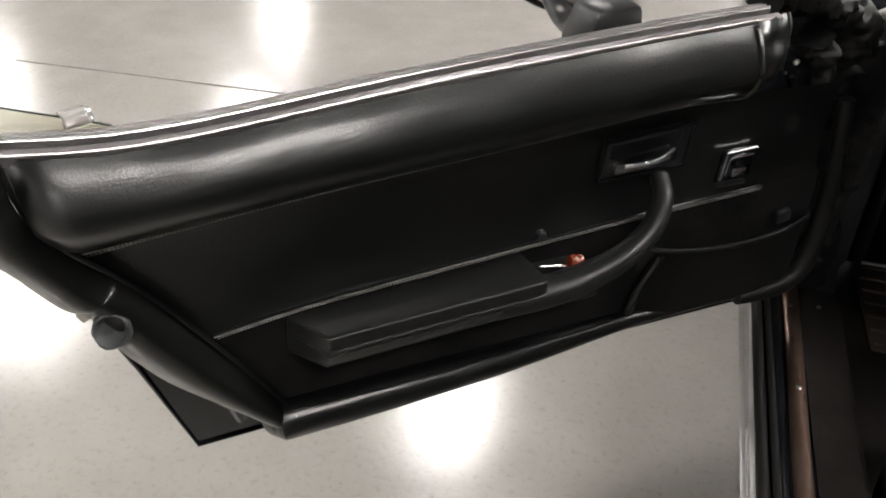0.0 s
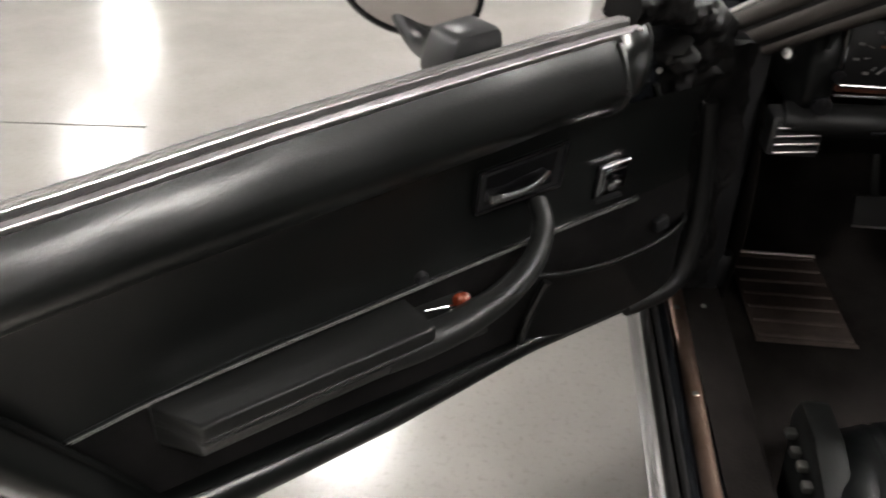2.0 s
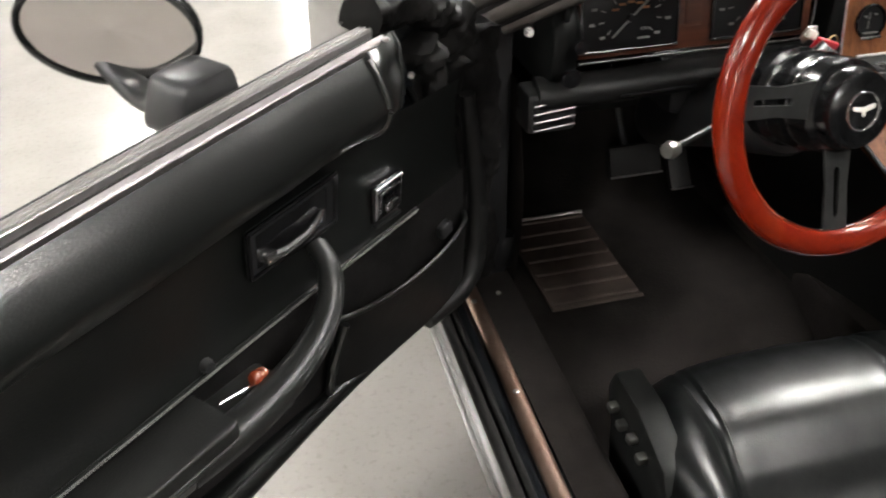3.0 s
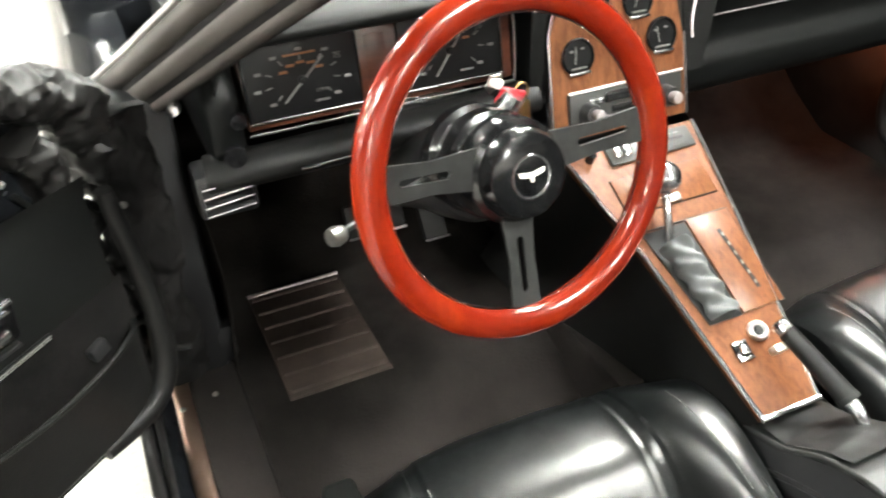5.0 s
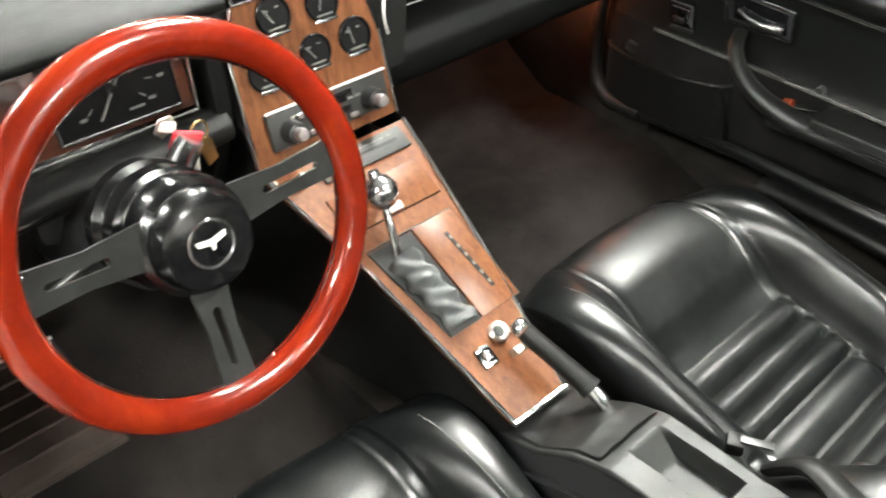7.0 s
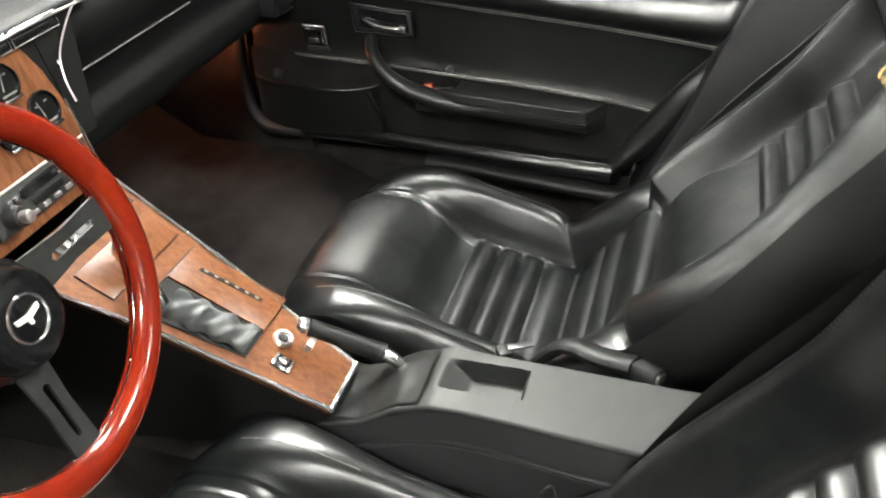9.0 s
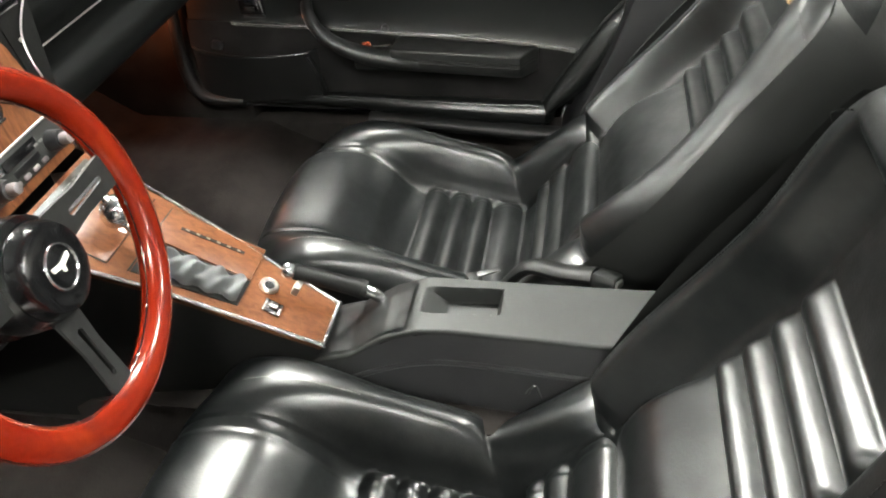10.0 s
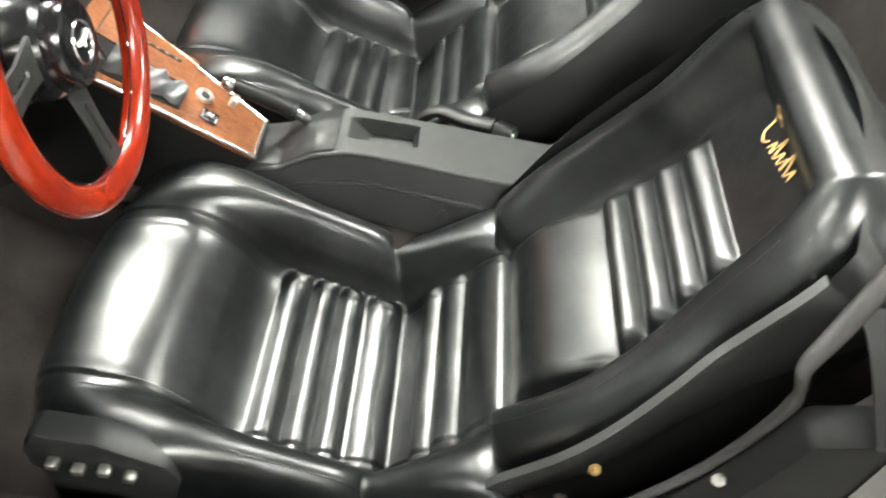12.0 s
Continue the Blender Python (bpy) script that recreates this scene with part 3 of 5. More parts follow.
    add("latch_hole", crumple(moved(lathe([(0.0001, -0.010), (0.006, -0.009), (0.011, -0.006), (0.0145, 0.001), (0.0165, 0.004), (0.0185, 0.003), (0.0195, -0.004), (0.0195, -0.022)], 32), pose(0.943, 0.035, 0.632, -68, 24, 0)), 0.0022, 110), BOOT, "worn creased latch opening")
    add("latch_striker", moved(box(-0.012, 0.010, -0.006, 0.006, -0.006, 0.008, 0.003), pose(0.962, 0.008, 0.641, 0, 30, 0)), STEEL)

    # bright window channel along the top
    us = np.linspace(0.160, 1.09, 60)
    on_top = lambda u, w, dz: (u, w, TOP(u) + dz)
    add("top_rail", swept([(0.020, -0.030), (0.016, -0.024), (0.010, -0.0235), (-0.002, -0.023), (-0.030, -0.024)], us, on_top), RUBBER, "dark rubber window seal")
    add("inner_trim", swept([(0.0290, -0.030), (0.0290, -0.0200), (0.0280, -0.0185), (0.0255, -0.0180), (0.0245, -0.0190), (0.0195, -0.0175), (0.0180, -0.0185), (0.0175, -0.026)], us, on_top), BRIGHT, "satin metal inner window trim", sharp=25)
    add("outer_trim", swept([(0.006, -0.026), (0.006, -0.0165), (0.0050, -0.0150), (0.0025, -0.0148), (0.0012, -0.0180), (-0.0004, -0.0182), (-0.0016, -0.0152), (-0.0046, -0.0150), (-0.0060, -0.0185), (-0.0076, -0.0188), (-0.0092, -0.0160), (-0.0135, -0.0175), (-0.018, -0.022), (-0.020, -0.030)], us, on_top), SATIN, "polished ridged outer window trim", sharp=25)
    for bw, bz in ((0.0040, -0.0148), (-0.0030, -0.0150), (-0.0105, -0.0164)):
        add("trim_bead", tube([(u, bw, TOP(u) + bz) for u in us], 0.0016, 8), SATIN)
    glass = add("window_glass", prism([(0.905, 0.79), (0.905, 0.818), (0.936, 0.829), (1.0, 0.850), (1.08, 0.868), (1.08, 0.79)], -0.0365, -0.0325), GLASS, "edge of the lowered side window glass")
    glass.visible_shadow = False
    add("glass_edge", tube([(0.905, -0.0345, 0.8185), (0.936, -0.0345, 0.8295), (1.0, -0.0345, 0.8505), (1.08, -0.0345, 0.8685)], 0.0009, 6), PLASTIC)
    add("window_clip", crumple(moved(box(-0.014, 0.014, -0.006, 0.006, -0.008, 0.007, 0.004, 3), pose(0.934, -0.034, 0.832, 0, 14, 0)), 0.005, 140), SATIN)

    # painted outer skin and the folded shell inside it
    rear_edge = line([(0.335, 0.875), (0.491, 0.931), (0.75, 1.03), (0.85, 1.075)])

    def skin(i, j):
        z = 0.335 + 0.50 * j
        u = rear_edge(z) * i
        top = TOP(u) - 0.026
        low = 0.335 - 0.027 * i
        z = low + (top - low) * j
        return (u, -0.030 - 0.080 * math.sin(math.pi / 2 * min(1, (1 - j) * 1.5)), z)
    add("outer_skin", sheet(skin, 40, 24), PAINT, "black painted outer door skin")
    add("shell", sheet(lambda i, j: ((0.02 + (rear_edge(0.42 + 0.4 * j) - 0.09) * i), -0.034, 0.43 + 0.38 * j), 12, 6), PAINT)
    add("shell_rib", tube([(0.815, -0.095, 0.35), (0.835, -0.085, 0.42), (0.86, -0.08, 0.50)], 0.008, 8, 12), PAINT)
    add("skin_flange", tube([skin(0, 0), skin(0.5, 0), skin(1, 0), skin(1, 0.3), skin(1, 0.6), skin(1, 0.95)], 0.004, 8), PAINT)

    # stitched seams
    us = np.linspace(0.17, 0.955, 24)
    add("upper_stitching", seam([(u, 0.0085, SEAM1(u) - 0.0045) for u in us], (0, 1, 0), pitch=0.0042, width=0.0008, n=140), THREAD, "grey twin stitching")
    add("upper_stitching", seam([(u, 0.0225, SEAM1(u) + 0.0065) for u in us], (0, 1, -0.4), pitch=0.0042, width=0.0008, n=140), THREAD)
    add("upper_piping", tube([(u, 0.009, SEAM1(u) + 0.0015) for u in us], 0.0024, 8), LEATHER)
    add("seam_thread", tube([(u, 0.0108, SEAM1(u) + 0.0005) for u in us], 0.0008, 6), THREAD)
    us2 = np.linspace(0.10, 0.845, 24)
    add("lower_stitching", seam([(u, 0.009, SEAM2(u) - 0.004) for u in us2], (0, 1, 0), pitch=0.0042, width=0.0008, n=140), THREAD, "grey twin stitching")
    add("lower_piping", tube([(u, 0.009, SEAM2(u) + 0.0015) for u in us2], 0.0024, 8), LEATHER)
    add("seam_thread", tube([(u, 0.0108, SEAM2(u) + 0.0005) for u in us2], 0.0008, 6), THREAD)

    # armrest: flat top under the seam, grooved face, tapered rear end, strap-like pull handle
    rim_z = line([(0.44, 0.603), (0.47, 0.601), (0.60, 0.594), (0.73, 0.587), (0.77, 0.584)])
    loop = smooth_path([(0.002, -0.050, 0), (0.030, -0.056, 0), (0.052, -0.053, 0), (0.063, -0.042, 0), (0.068, -0.030, 0), (0.0690, -0.0262, 0), (0.0660, -0.0245, 0), (0.0692, -0.0228, 0), (0.0700, -0.0195, 0), (0.0672, -0.0180, 0), (0.0702, -0.0165, 0), (0.0702, -0.0110, 0), (0.0702, -0.0045, 0), (0.0692, -0.0010, 0), (0.0660, 0.0004, 0), (0.0600, 0.0006, 0), (0.034, -0.0012, 0), (0.002, -0.004, 0)], 60)
    spans = [(0.7635, 0.18, 0.86), (0.7622, 0.22, 0.95), (0.753, 0.44, 0.98), (0.744, 0.68, 0.995), (0.7345, 0.93, 1.0), (0.7320, 0.985, 1.0), (0.7290, 1.0, 1.0), (0.70, 1.0, 1.0), (0.64, 1.01, 1.0), (0.54, 1.03, 1.0), (0.475, 1.05, 1.0), (0.468, 1.04, 0.99), (0.464, 1.0, 0.95)]

    def rest(i, j):
        u, ws, zs = spans[round(j * (len(spans) - 1))]
        c = loop[round(i * (len(loop) - 1))]
        return (u, c.x * ws, rim_z(u) - 0.024 + (c.y + 0.024) * zs)
    arm = add("armrest", sheet(rest, len(loop) - 1, len(spans) - 1), ARM_VINYL, "moulded black vinyl armrest with a stitched groove")
    add("armrest_end", prism([(p.x * 0.18, rim_z(0.764) - 0.024 + (p.y + 0.024) * 0.86) for p in loop[::3]], 0.7635, 0.7645, axis="x"), ARM_VINYL, "", arm)
    add("armrest_step", box(0.380, 0.470, 0.002, 0.060, 0.548, 0.581, 0.006), ARM_VINYL, "", arm)
    handle_line = [(0.520, 0.050, 0.568), (0.47, 0.054, 0.571), (0.42, 0.058, 0.579), (0.36, 0.060, 0.600), (0.315, 0.054, 0.628), (0.288, 0.036, 0.658), (0.277, 0.008, 0.676)]
    add("pull_handle", tube(handle_line, [0.022, 0.022, 0.021, 0.018, 0.015, 0.013, 0.012], 14, 40, flat=0.9), ARM_VINYL, "curved black pull handle")
    for dw, dz in ((0.0185, 0.008), (0.0195, 0.002)):
        add("handle_groove", seam([(u, w + dw * (1 - 0.35 * k / 6), z + dz + 0.005 * k / 6) for k, (u, w, z) in enumerate(handle_line[1:])], (0, 1, 0.3), pitch=0.0045, width=0.0007, n=60), LEATHER)
    lever = add("lock_lever", moved(lathe([(0.0001, 0.030), (0.0022, 0.029), (0.0028, 0.0), (0.0028, -0.012)], 12), pose(0.428, 0.035, 0.590, 0, 78, 0)), CHROME, "short chrome lock lever")
    add("lever_knob", moved(lathe([(0.0001, 0.010), (0.006, 0.0095), (0.0085, 0.006), (0.0085, 0.002), (0.0075, 0.0), (0.0085, -0.002), (0.0085, -0.007), (0.006, -0.010), (0.0001, -0.0105)], 18), pose(0.405, 0.036, 0.594, 0, 78, 0)), AMBER, "amber lever knob", lever)
    add("panel_button", moved(lathe([(0.0001, 0.006), (0.006, 0.005), (0.008, 0.0), (0.008, -0.004)], 14), pose(0.441, 0.006, 0.620, -90, 0, 0)), PLASTIC)

    # inside handle in its recessed bezel
    bez = [(0.236, 0.745), (0.366, 0.736), (0.370, 0.684), (0.244, 0.688)]
    handle = add("door_handle", prism(bez, 0.0, 0.007, 0.003), PLASTIC, "black recessed handle bezel")
    add("recess", prism([(0.252, 0.736), (0.356, 0.729), (0.360, 0.692), (0.257, 0.696)], 0.0072, 0.0078), GLOSS_BLACK, "", handle)
    for a, b in zip(bez, bez[1:] + bez[:1]):
        add("bezel_lip", tube([(a[0], 0.008, a[1]), (b[0], 0.008, b[1])], 0.0028, 8), GLOSS_BLACK, "", handle)
    add("lever", tube([(0.346, 0.013, 0.700), (0.32, 0.017, 0.701), (0.29, 0.017, 0.705), (0.266, 0.012, 0.714)], [0.0055, 0.0042, 0.004, 0.003], 10, 20, flat=1.2), CHROME, "curved chrome handle lever", handle)
    add("lever_pivot", box(0.338, 0.354, 0.007, 0.018, 0.694, 0.708, 0.003), CHROME, "", handle)
    # window and lock switch
    lock = add("lock_switch", prism([(0.122, 0.696), (0.176, 0.694), (0.180, 0.647), (0.125, 0.650)], 0.0, 0.006, 0.002), GLOSS_BLACK, "black switch plate with chrome rim")
    add("switch_rim", tube([(0.124, 0.008, 0.693), (0.172, 0.008, 0.691), (0.176, 0.008, 0.652)], 0.002, 8), CHROME, "", lock)
    add("switch_rim", tube([(0.130, 0.008, 0.684), (0.166, 0.008, 0.683), (0.169, 0.008, 0.658)], 0.0013, 8), CHROME, "", lock)
    add("rocker_switch", box(0.138, 0.160, 0.006, 0.013, 0.656, 0.668, 0.002), CHROME, "chrome rocker switch", lock)
    add("rocker_switch", box(0.142, 0.158, 0.006, 0.011, 0.670, 0.677, 0.002), GLOSS_BLACK, "", lock)
    add("switch_base", box(0.130, 0.178, 0.0, 0.009, 0.640, 0.6455, 0.002), PLASTIC, "", lock)

    add("front_roll", tube([(-0.022, 0.002, 0.74), (-0.036, 0.006, 0.62), (-0.036, 0.010, 0.53), (-0.020, 0.013, 0.472), (0.020, 0.014, 0.446), (0.09, 0.010, 0.440)], [0.010, 0.013, 0.015, 0.016, 0.015, 0.012], 12, 40), VINYL, "rounded black front corner")
    # map pocket
    def pocket(i, j):
        u = -0.005 + 0.290 * i
        top = 0.562 + 0.010 * (2 * i - 1) ** 2
        return (u, 0.008 + 0.030 * math.sin(math.pi * min(1, max(0, i))) ** 0.45 * (0.45 + 0.55 * j), 0.452 + (top - 0.452) * j)
    pk = add("map_pocket", sheet(pocket, 24, 10), VINYL, "black vinyl map pocket")
    add("pocket_rim", tube([(-0.005 + 0.29 * k / 24, 0.008 + 0.030 * math.sin(math.pi * k / 24) ** 0.45, 0.562 + 0.010 * (2 * k / 24 - 1) ** 2) for k in range(25)], 0.0035, 8), LEATHER, "", pk)
    add("pocket_side", tube([(0.290, 0.010, 0.452), (0.287, 0.022, 0.51), (0.268, 0.030, 0.566)], 0.006, 8, 10), LEATHER, "", pk)
    add("pocket_clip", moved(box(-0.012, 0.012, -0.004, 0.008, -0.01, 0.01, 0.004), pose(0.062, 0.022, 0.585, 0, 12, 0)), PLASTIC, "", pk)
    return t


DOOR_X, DOOR_Y = Vector((-0.770, -0.638, 0)).normalized(), Vector((0.638, -0.770, 0)).normalized()
car_door("car_door", axes((-0.734, 0.3464, 0), DOOR_X, DOOR_Y, Vector((0, 0, 1))), 1, "open black leather-trimmed car door with chrome handle")
car_door("car_door", axes((0.775, 0.515, -0.078), Vector((0, -1, 0)), Vector((1, 0, 0)), Vector((0, 0, 1))), -1, "closed black leather-trimmed car door beside the passenger seat")

# folded rubber and leather at the hinge end of the open door
shell("hinge_cover", crumple(crumple(tube([(-0.86, 0.275, 0.885), (-0.82, 0.32, 0.882), (-0.77, 0.375, 0.855), (-0.73, 0.43, 0.81), (-0.715, 0.45, 0.70)], [0.026, 0.034, 0.036, 0.040, 0.03], 40, 110, flat=0.8), 0.010, 18), 0.0075, 52, 2.0), HINGE_RUBBER, "creased black hinge cover")
shell("hinge_gaiter", crumple(crumple(tube([(-0.79, 0.36, 0.82), (-0.765, 0.395, 0.66), (-0.75, 0.41, 0.52), (-0.74, 0.42, 0.44)], [0.042, 0.036, 0.028, 0.025], 40, 120, flat=0.7), 0.013, 15, 3.0), 0.009, 48, 5.0), HINGE_RUBBER, "folded black rubber door gaiter")
shell("door_check", tube([(-0.76, 0.37, 0.43), (-0.74, 0.40, 0.425), (-0.71, 0.44, 0.42)], 0.012, 10, 10), VINYL)
shell("hinge_bracket", box(-0.742, -0.704, 0.405, 0.46, 0.445, 0.545, 0.008), GLOSS_BLACK, "dark steel hinge bracket")
shell("bracket_lip", tube([(-0.748, 0.402, 0.520), (-0.725, 0.400, 0.526), (-0.702, 0.402, 0.530)], 0.005, 8, 8), SHELL_PLASTIC)
shell("kick_edge", tube([(-0.672, 0.425, 0.70), (-0.686, 0.422, 0.63), (-0.691, 0.420, 0.547), (-0.693, 0.418, 0.47), (-0.668, 0.418, 0.452)], [0.004, 0.007, 0.009, 0.010, 0.006], 10, 24, flat=0.7), BACK_PLASTIC, "worn vinyl kick panel edge")
# added wires and bolts, invented to put small glints in the dark hinge
for k in range(5):
    a, b = random.Random(20 + k).random(), random.Random(40 + k).random()
    shell("filler_wire", tube([(-0.80 + 0.02 * a, 0.33, 0.80 - 0.03 * k), (-0.765 + 0.01 * b, 0.372 + 0.01 * a, 0.74 - 0.05 * k), (-0.735, 0.41, 0.72 - 0.045 * k + 0.02 * b)], 0.003 + 0.002 * a, 8, 12), BACK_PLASTIC)
for x, y, z in ((-0.80, 0.335, 0.80), (-0.765, 0.385, 0.70), (-0.75, 0.40, 0.63)):
    shell("hinge_bolt", moved(bolt(0.004, 0.006, True), pose(x, y - 0.035, z, 90, 0, -20)), STEEL)

# outside mirror on the open door
mirror = thing("door_mirror", axes(Vector((-0.734, 0.3464, 0)) + 0.36 * DOOR_X - 0.05 * DOOR_Y + Vector((0, 0, 0.86)), DOOR_X, DOOR_Y, Vector((0, 0, 1))), "black oval door mirror on the open car door", "door mirror")
part("mirror_foot", crumple(prism([(-0.060, -0.03), (0.026, -0.03), (0.008, 0.020), (-0.052, 0.024)], -0.050, 0.012, 0.010), 0.001, 30), PLASTIC, mirror, "black mirror foot")
part("mirror_arm", tube([(-0.014, -0.030, -0.006), (-0.026, -0.085, -0.030), (-0.036, -0.135, -0.034), (-0.040, -0.185, -0.012)], [0.024, 0.020, 0.018, 0.018], 14, 14, flat=0.7), PLASTIC, mirror)


def mirror_head(i, j):
    a, r = 2 * math.pi * i, math.sin(math.pi / 2 * j) if j < 1 else 1.0
    return (0.100 * r * math.cos(a), -0.062 * math.cos(math.pi / 2 * j), 0.060 * r * math.sin(a))


HEAD = pose(-0.032, -0.158, 0.027, -4, 0, -60)
part("mirror_housing", moved(sheet(mirror_head, 32, 8, True), HEAD), GLOSS_BLACK, mirror, "glossy black oval mirror shell")
part("mirror_glass", moved(sheet(lambda i, j: (0.095 * j * math.cos(2 * math.pi * i), -0.004 * (1 - j), 0.055 * j * math.sin(2 * math.pi * i)), 32, 3, True), HEAD), MIRROR, mirror, "grey tinted mirror glass")
part("mirror_rim", moved(tube([(0.098 * math.cos(a), 0.001, 0.058 * math.sin(a)) for a in np.linspace(0, 2 * math.pi, 41)], 0.004, 8, side=(0, 1, 0)), HEAD), GLOSS_BLACK, mirror)

# ---- seats: local x across, y forward, z up, from the floor under the seat's middle ----
CUSHION = [(0.130, 0.225), (0.180, 0.254), (0.198, 0.302), (0.190, 0.348), (0.156, 0.379), (0.100, 0.389), (0.044, 0.382), (-0.008, 0.346), (-0.066, 0.294), (-0.165, 0.270), (-0.258, 0.252), (-0.285, 0.262), (-0.315, 0.305), (-0.355, 0.362), (-0.388, 0.408), (-0.402, 0.422), (-0.418, 0.418), (-0.428, 0.395), (-0.43, 0.34)]
SIDE = [(0.0, 0.0), (0.06, 0.0), (0.11, 0.0), (0.140, 0.02), (0.155, 0.22), (0.168, 0.58), (0.185, 0.90), (0.203, 1.0), (0.222, 0.92), (0.238, 0.66), (0.247, 0.28), (0.251, -0.10), (0.251, -0.55)]
RISE = line([(0, 0.0), (0.16, 0.002), (0.24, 0.008), (0.30, 0.024), (0.36, 0.056), (0.43, 0.092), (0.55, 0.098), (0.64, 0.070), (0.74, 0.038), (0.84, 0.022), (0.92, 0.010), (1, 0.0)])


def pleats(v, bounds, deep):
    """Rounded pleats between neighbouring bounds."""
    for lo, hi in zip(bounds, bounds[1:]):
        if lo < v < hi:
            return deep * math.sin(math.pi * (v - lo) / (hi - lo)) ** 0.85
    return 0.0


def pill(d, r):
    """0 at the end of a pleat, rising as a quarter circle to 1 at r from it."""
    f = max(0.0, min(1.0, d / r))
    return math.sqrt(max(0.0, 1 - (1 - f) ** 2))


def car_seat(name, m, label, recline, inboard, rise=0.0):
    """inboard: 1 where the console lies on the seat's right, -1 on its left; rise: how much higher its back panel sits."""
    t = thing(name, m, label, "car seat", "front seats")
    rows = 510
    path = smooth_path([(0, y, z) for y, z in CUSHION], rows)
    normal = []
    for k in range(len(path)):
        d = (path[min(k + 3, rows)] - path[max(k - 3, 0)]).normalized()
        normal.append(Vector((0, d.z, -d.y)))
    crest = [path[k] + normal[k] * RISE(k / rows) for k in range(rows + 1)]
    flow = []
    for k in range(rows + 1):
        near = [(crest[min(max(k + 3 * d, 0), rows)], math.exp(-(d / 11) ** 2)) for d in range(-26, 27)]
        flow.append(sum((c * g for c, g in near), Vector()) / sum(g for c, g in near))
    cross = [Vector((u, h, 0)) for u, h in SIDE]
    N = 84
    half = smooth_path(cross, N)
    high_of = line([(0, 0.0), (0.12, 0.008), (0.20, 0.016), (0.30, 0.020), (0.42, 0.014), (0.58, 0.008), (0.75, 0.0)])
    broad_of = line([(0, 0.84), (0.12, 0.96), (0.22, 1.03), (0.60, 1.04), (1, 1.0)])
    wide_of, back_of, dome_of = line([(0, 0.78), (0.12, 0.90), (0.28, 1.0), (1, 1.0)]), line([(0, 1), (0.22, 1), (0.40, 0.25), (0.5, 0)]), line([(0, 0.6), (0.20, 1), (0.34, 0.5), (0.42, 0)])

    def cushion(i, j):
        k = round(i * rows)
        s = 2 * j - 1
        c = half[round(abs(s) * N)]
        h = 0.0 if c.y >= 0 else c.y * 0.16
        inner = pill(0.150 - c.x, 0.016)
        if i < 0.62:
            deep = pleats(-path[k].y, (0.076, 0.126, 0.169, 0.213, 0.280), 0.0170)
        else:
            deep = pleats(path[k].z, (0.288, 0.322, 0.364), 0.0100) + pleats(path[k].z, (0.374, 0.432), 0.0075)
        h += deep * inner - (0.003 if inner < 1 and c.y < 0.15 and c.y >= 0 else 0)
        p = path[k] + normal[k] * h + (flow[k] - path[k]) * max(0.0, c.y)
        broad = wide_of(i)
        if s * inboard > 0:
            f = max(0.0, min(1.0, (c.x - 0.11) / 0.07))
            p = p + Vector((0, 0, high_of(i) * f * f * (3 - 2 * f)))
            broad += (broad_of(i) - broad) * f
        back = 0.036 * (abs(c.x) / 0.251) ** 3 * back_of(i)
        dome = 0.007 * (min(abs(c.x), 0.16) / 0.16) ** 2 * dome_of(i)
        return (math.copysign(c.x * broad, s), p.y - back, p.z - dome - SEAT_Z)
    part("cushion", sheet(cushion, rows, 2 * N), SEAT_LEATHER, t, "pleated black leather seat cushion with raised bolsters", sharp=60)
    # seams over the nose and along the bolsters, laid on the leather
    def laid(i0, i1, wanted, lift, side):
        j = min(range(N + 1), key=lambda k: abs(half[k].x - wanted)) / (2 * N)
        return [Vector(cushion(i0 + (i1 - i0) * k / 30, 0.5 + side * j)) + Vector((0, 0.0006, lift)) for k in range(31)]
    part("nose_seam", seam(laid(0.27, 0.41, 0.195, 0.0010, inboard), (0, 0.2, 1), pitch=0.005, width=0.0007, n=60), THREAD, t)
    part("nose_seam", seam(laid(0.27, 0.39, 0.132, 0.0010, -inboard), (0, 0.2, 1), pitch=0.005, width=0.0007, n=60), THREAD, t)
    for side in (-1, 1):
        part("bolster_piping", tube(laid(0.40, 0.62, 0.214, 0.0003, side), 0.0010, 6), SEAT_LEATHER, t)

    # folding backrest: v along the back, leaning rearwards
    lean = math.radians(recline)
    up, fwd = Vector((0, -math.sin(lean), math.cos(lean))), Vector((0, math.cos(lean), math.sin(lean)))
    base = Vector((0, -0.408, 0.400 - SEAT_Z))
    LONG = 0.556
    half_of = line([(0, 0.142), (0.15, 0.136), (0.26, 0.118), (0.35, 0.106), (0.6, 0.10)])

    def width(v):
        w = 0.234 + 0.020 * math.sin(math.pi * min(1, v / 0.36)) ** 1.5 - 0.020 * max(0, v - 0.30) / 0.26
        if v > LONG - 0.13:
            f = (v - (LONG - 0.13)) / 0.13
            w -= 0.095 * (1 - math.sqrt(max(0, 1 - f ** 2.6)))
        if v < 0.03:
            w -= 0.018 * (1 - v / 0.03)
        return w

    SHIFT = 0.012 * inboard

    def face(x, v):
        """How far the leather stands forward of the back's plane."""
        d = min(width(v) - abs(x), (LONG - v) * 1.15)
        b, ridge = 0.062, 0.062
        if d < ridge:
            h = b * math.sqrt(max(0, 1 - ((ridge - d) / ridge) ** 2)) if d > 0 else 0
            h = h - 0.02 * (1 - d / ridge) ** 6
        else:
            h = b * (0.5 + 0.5 * math.cos(math.pi * min(1, (d - ridge) / 0.050)))
        dish = -0.022 * math.sin(math.pi * min(1, v / LONG)) ** 2
        lum = 0.029 * math.sin(math.pi * (v - 0.01) / (0.18 + rise)) if 0.01 < v < 0.19 + rise else 0
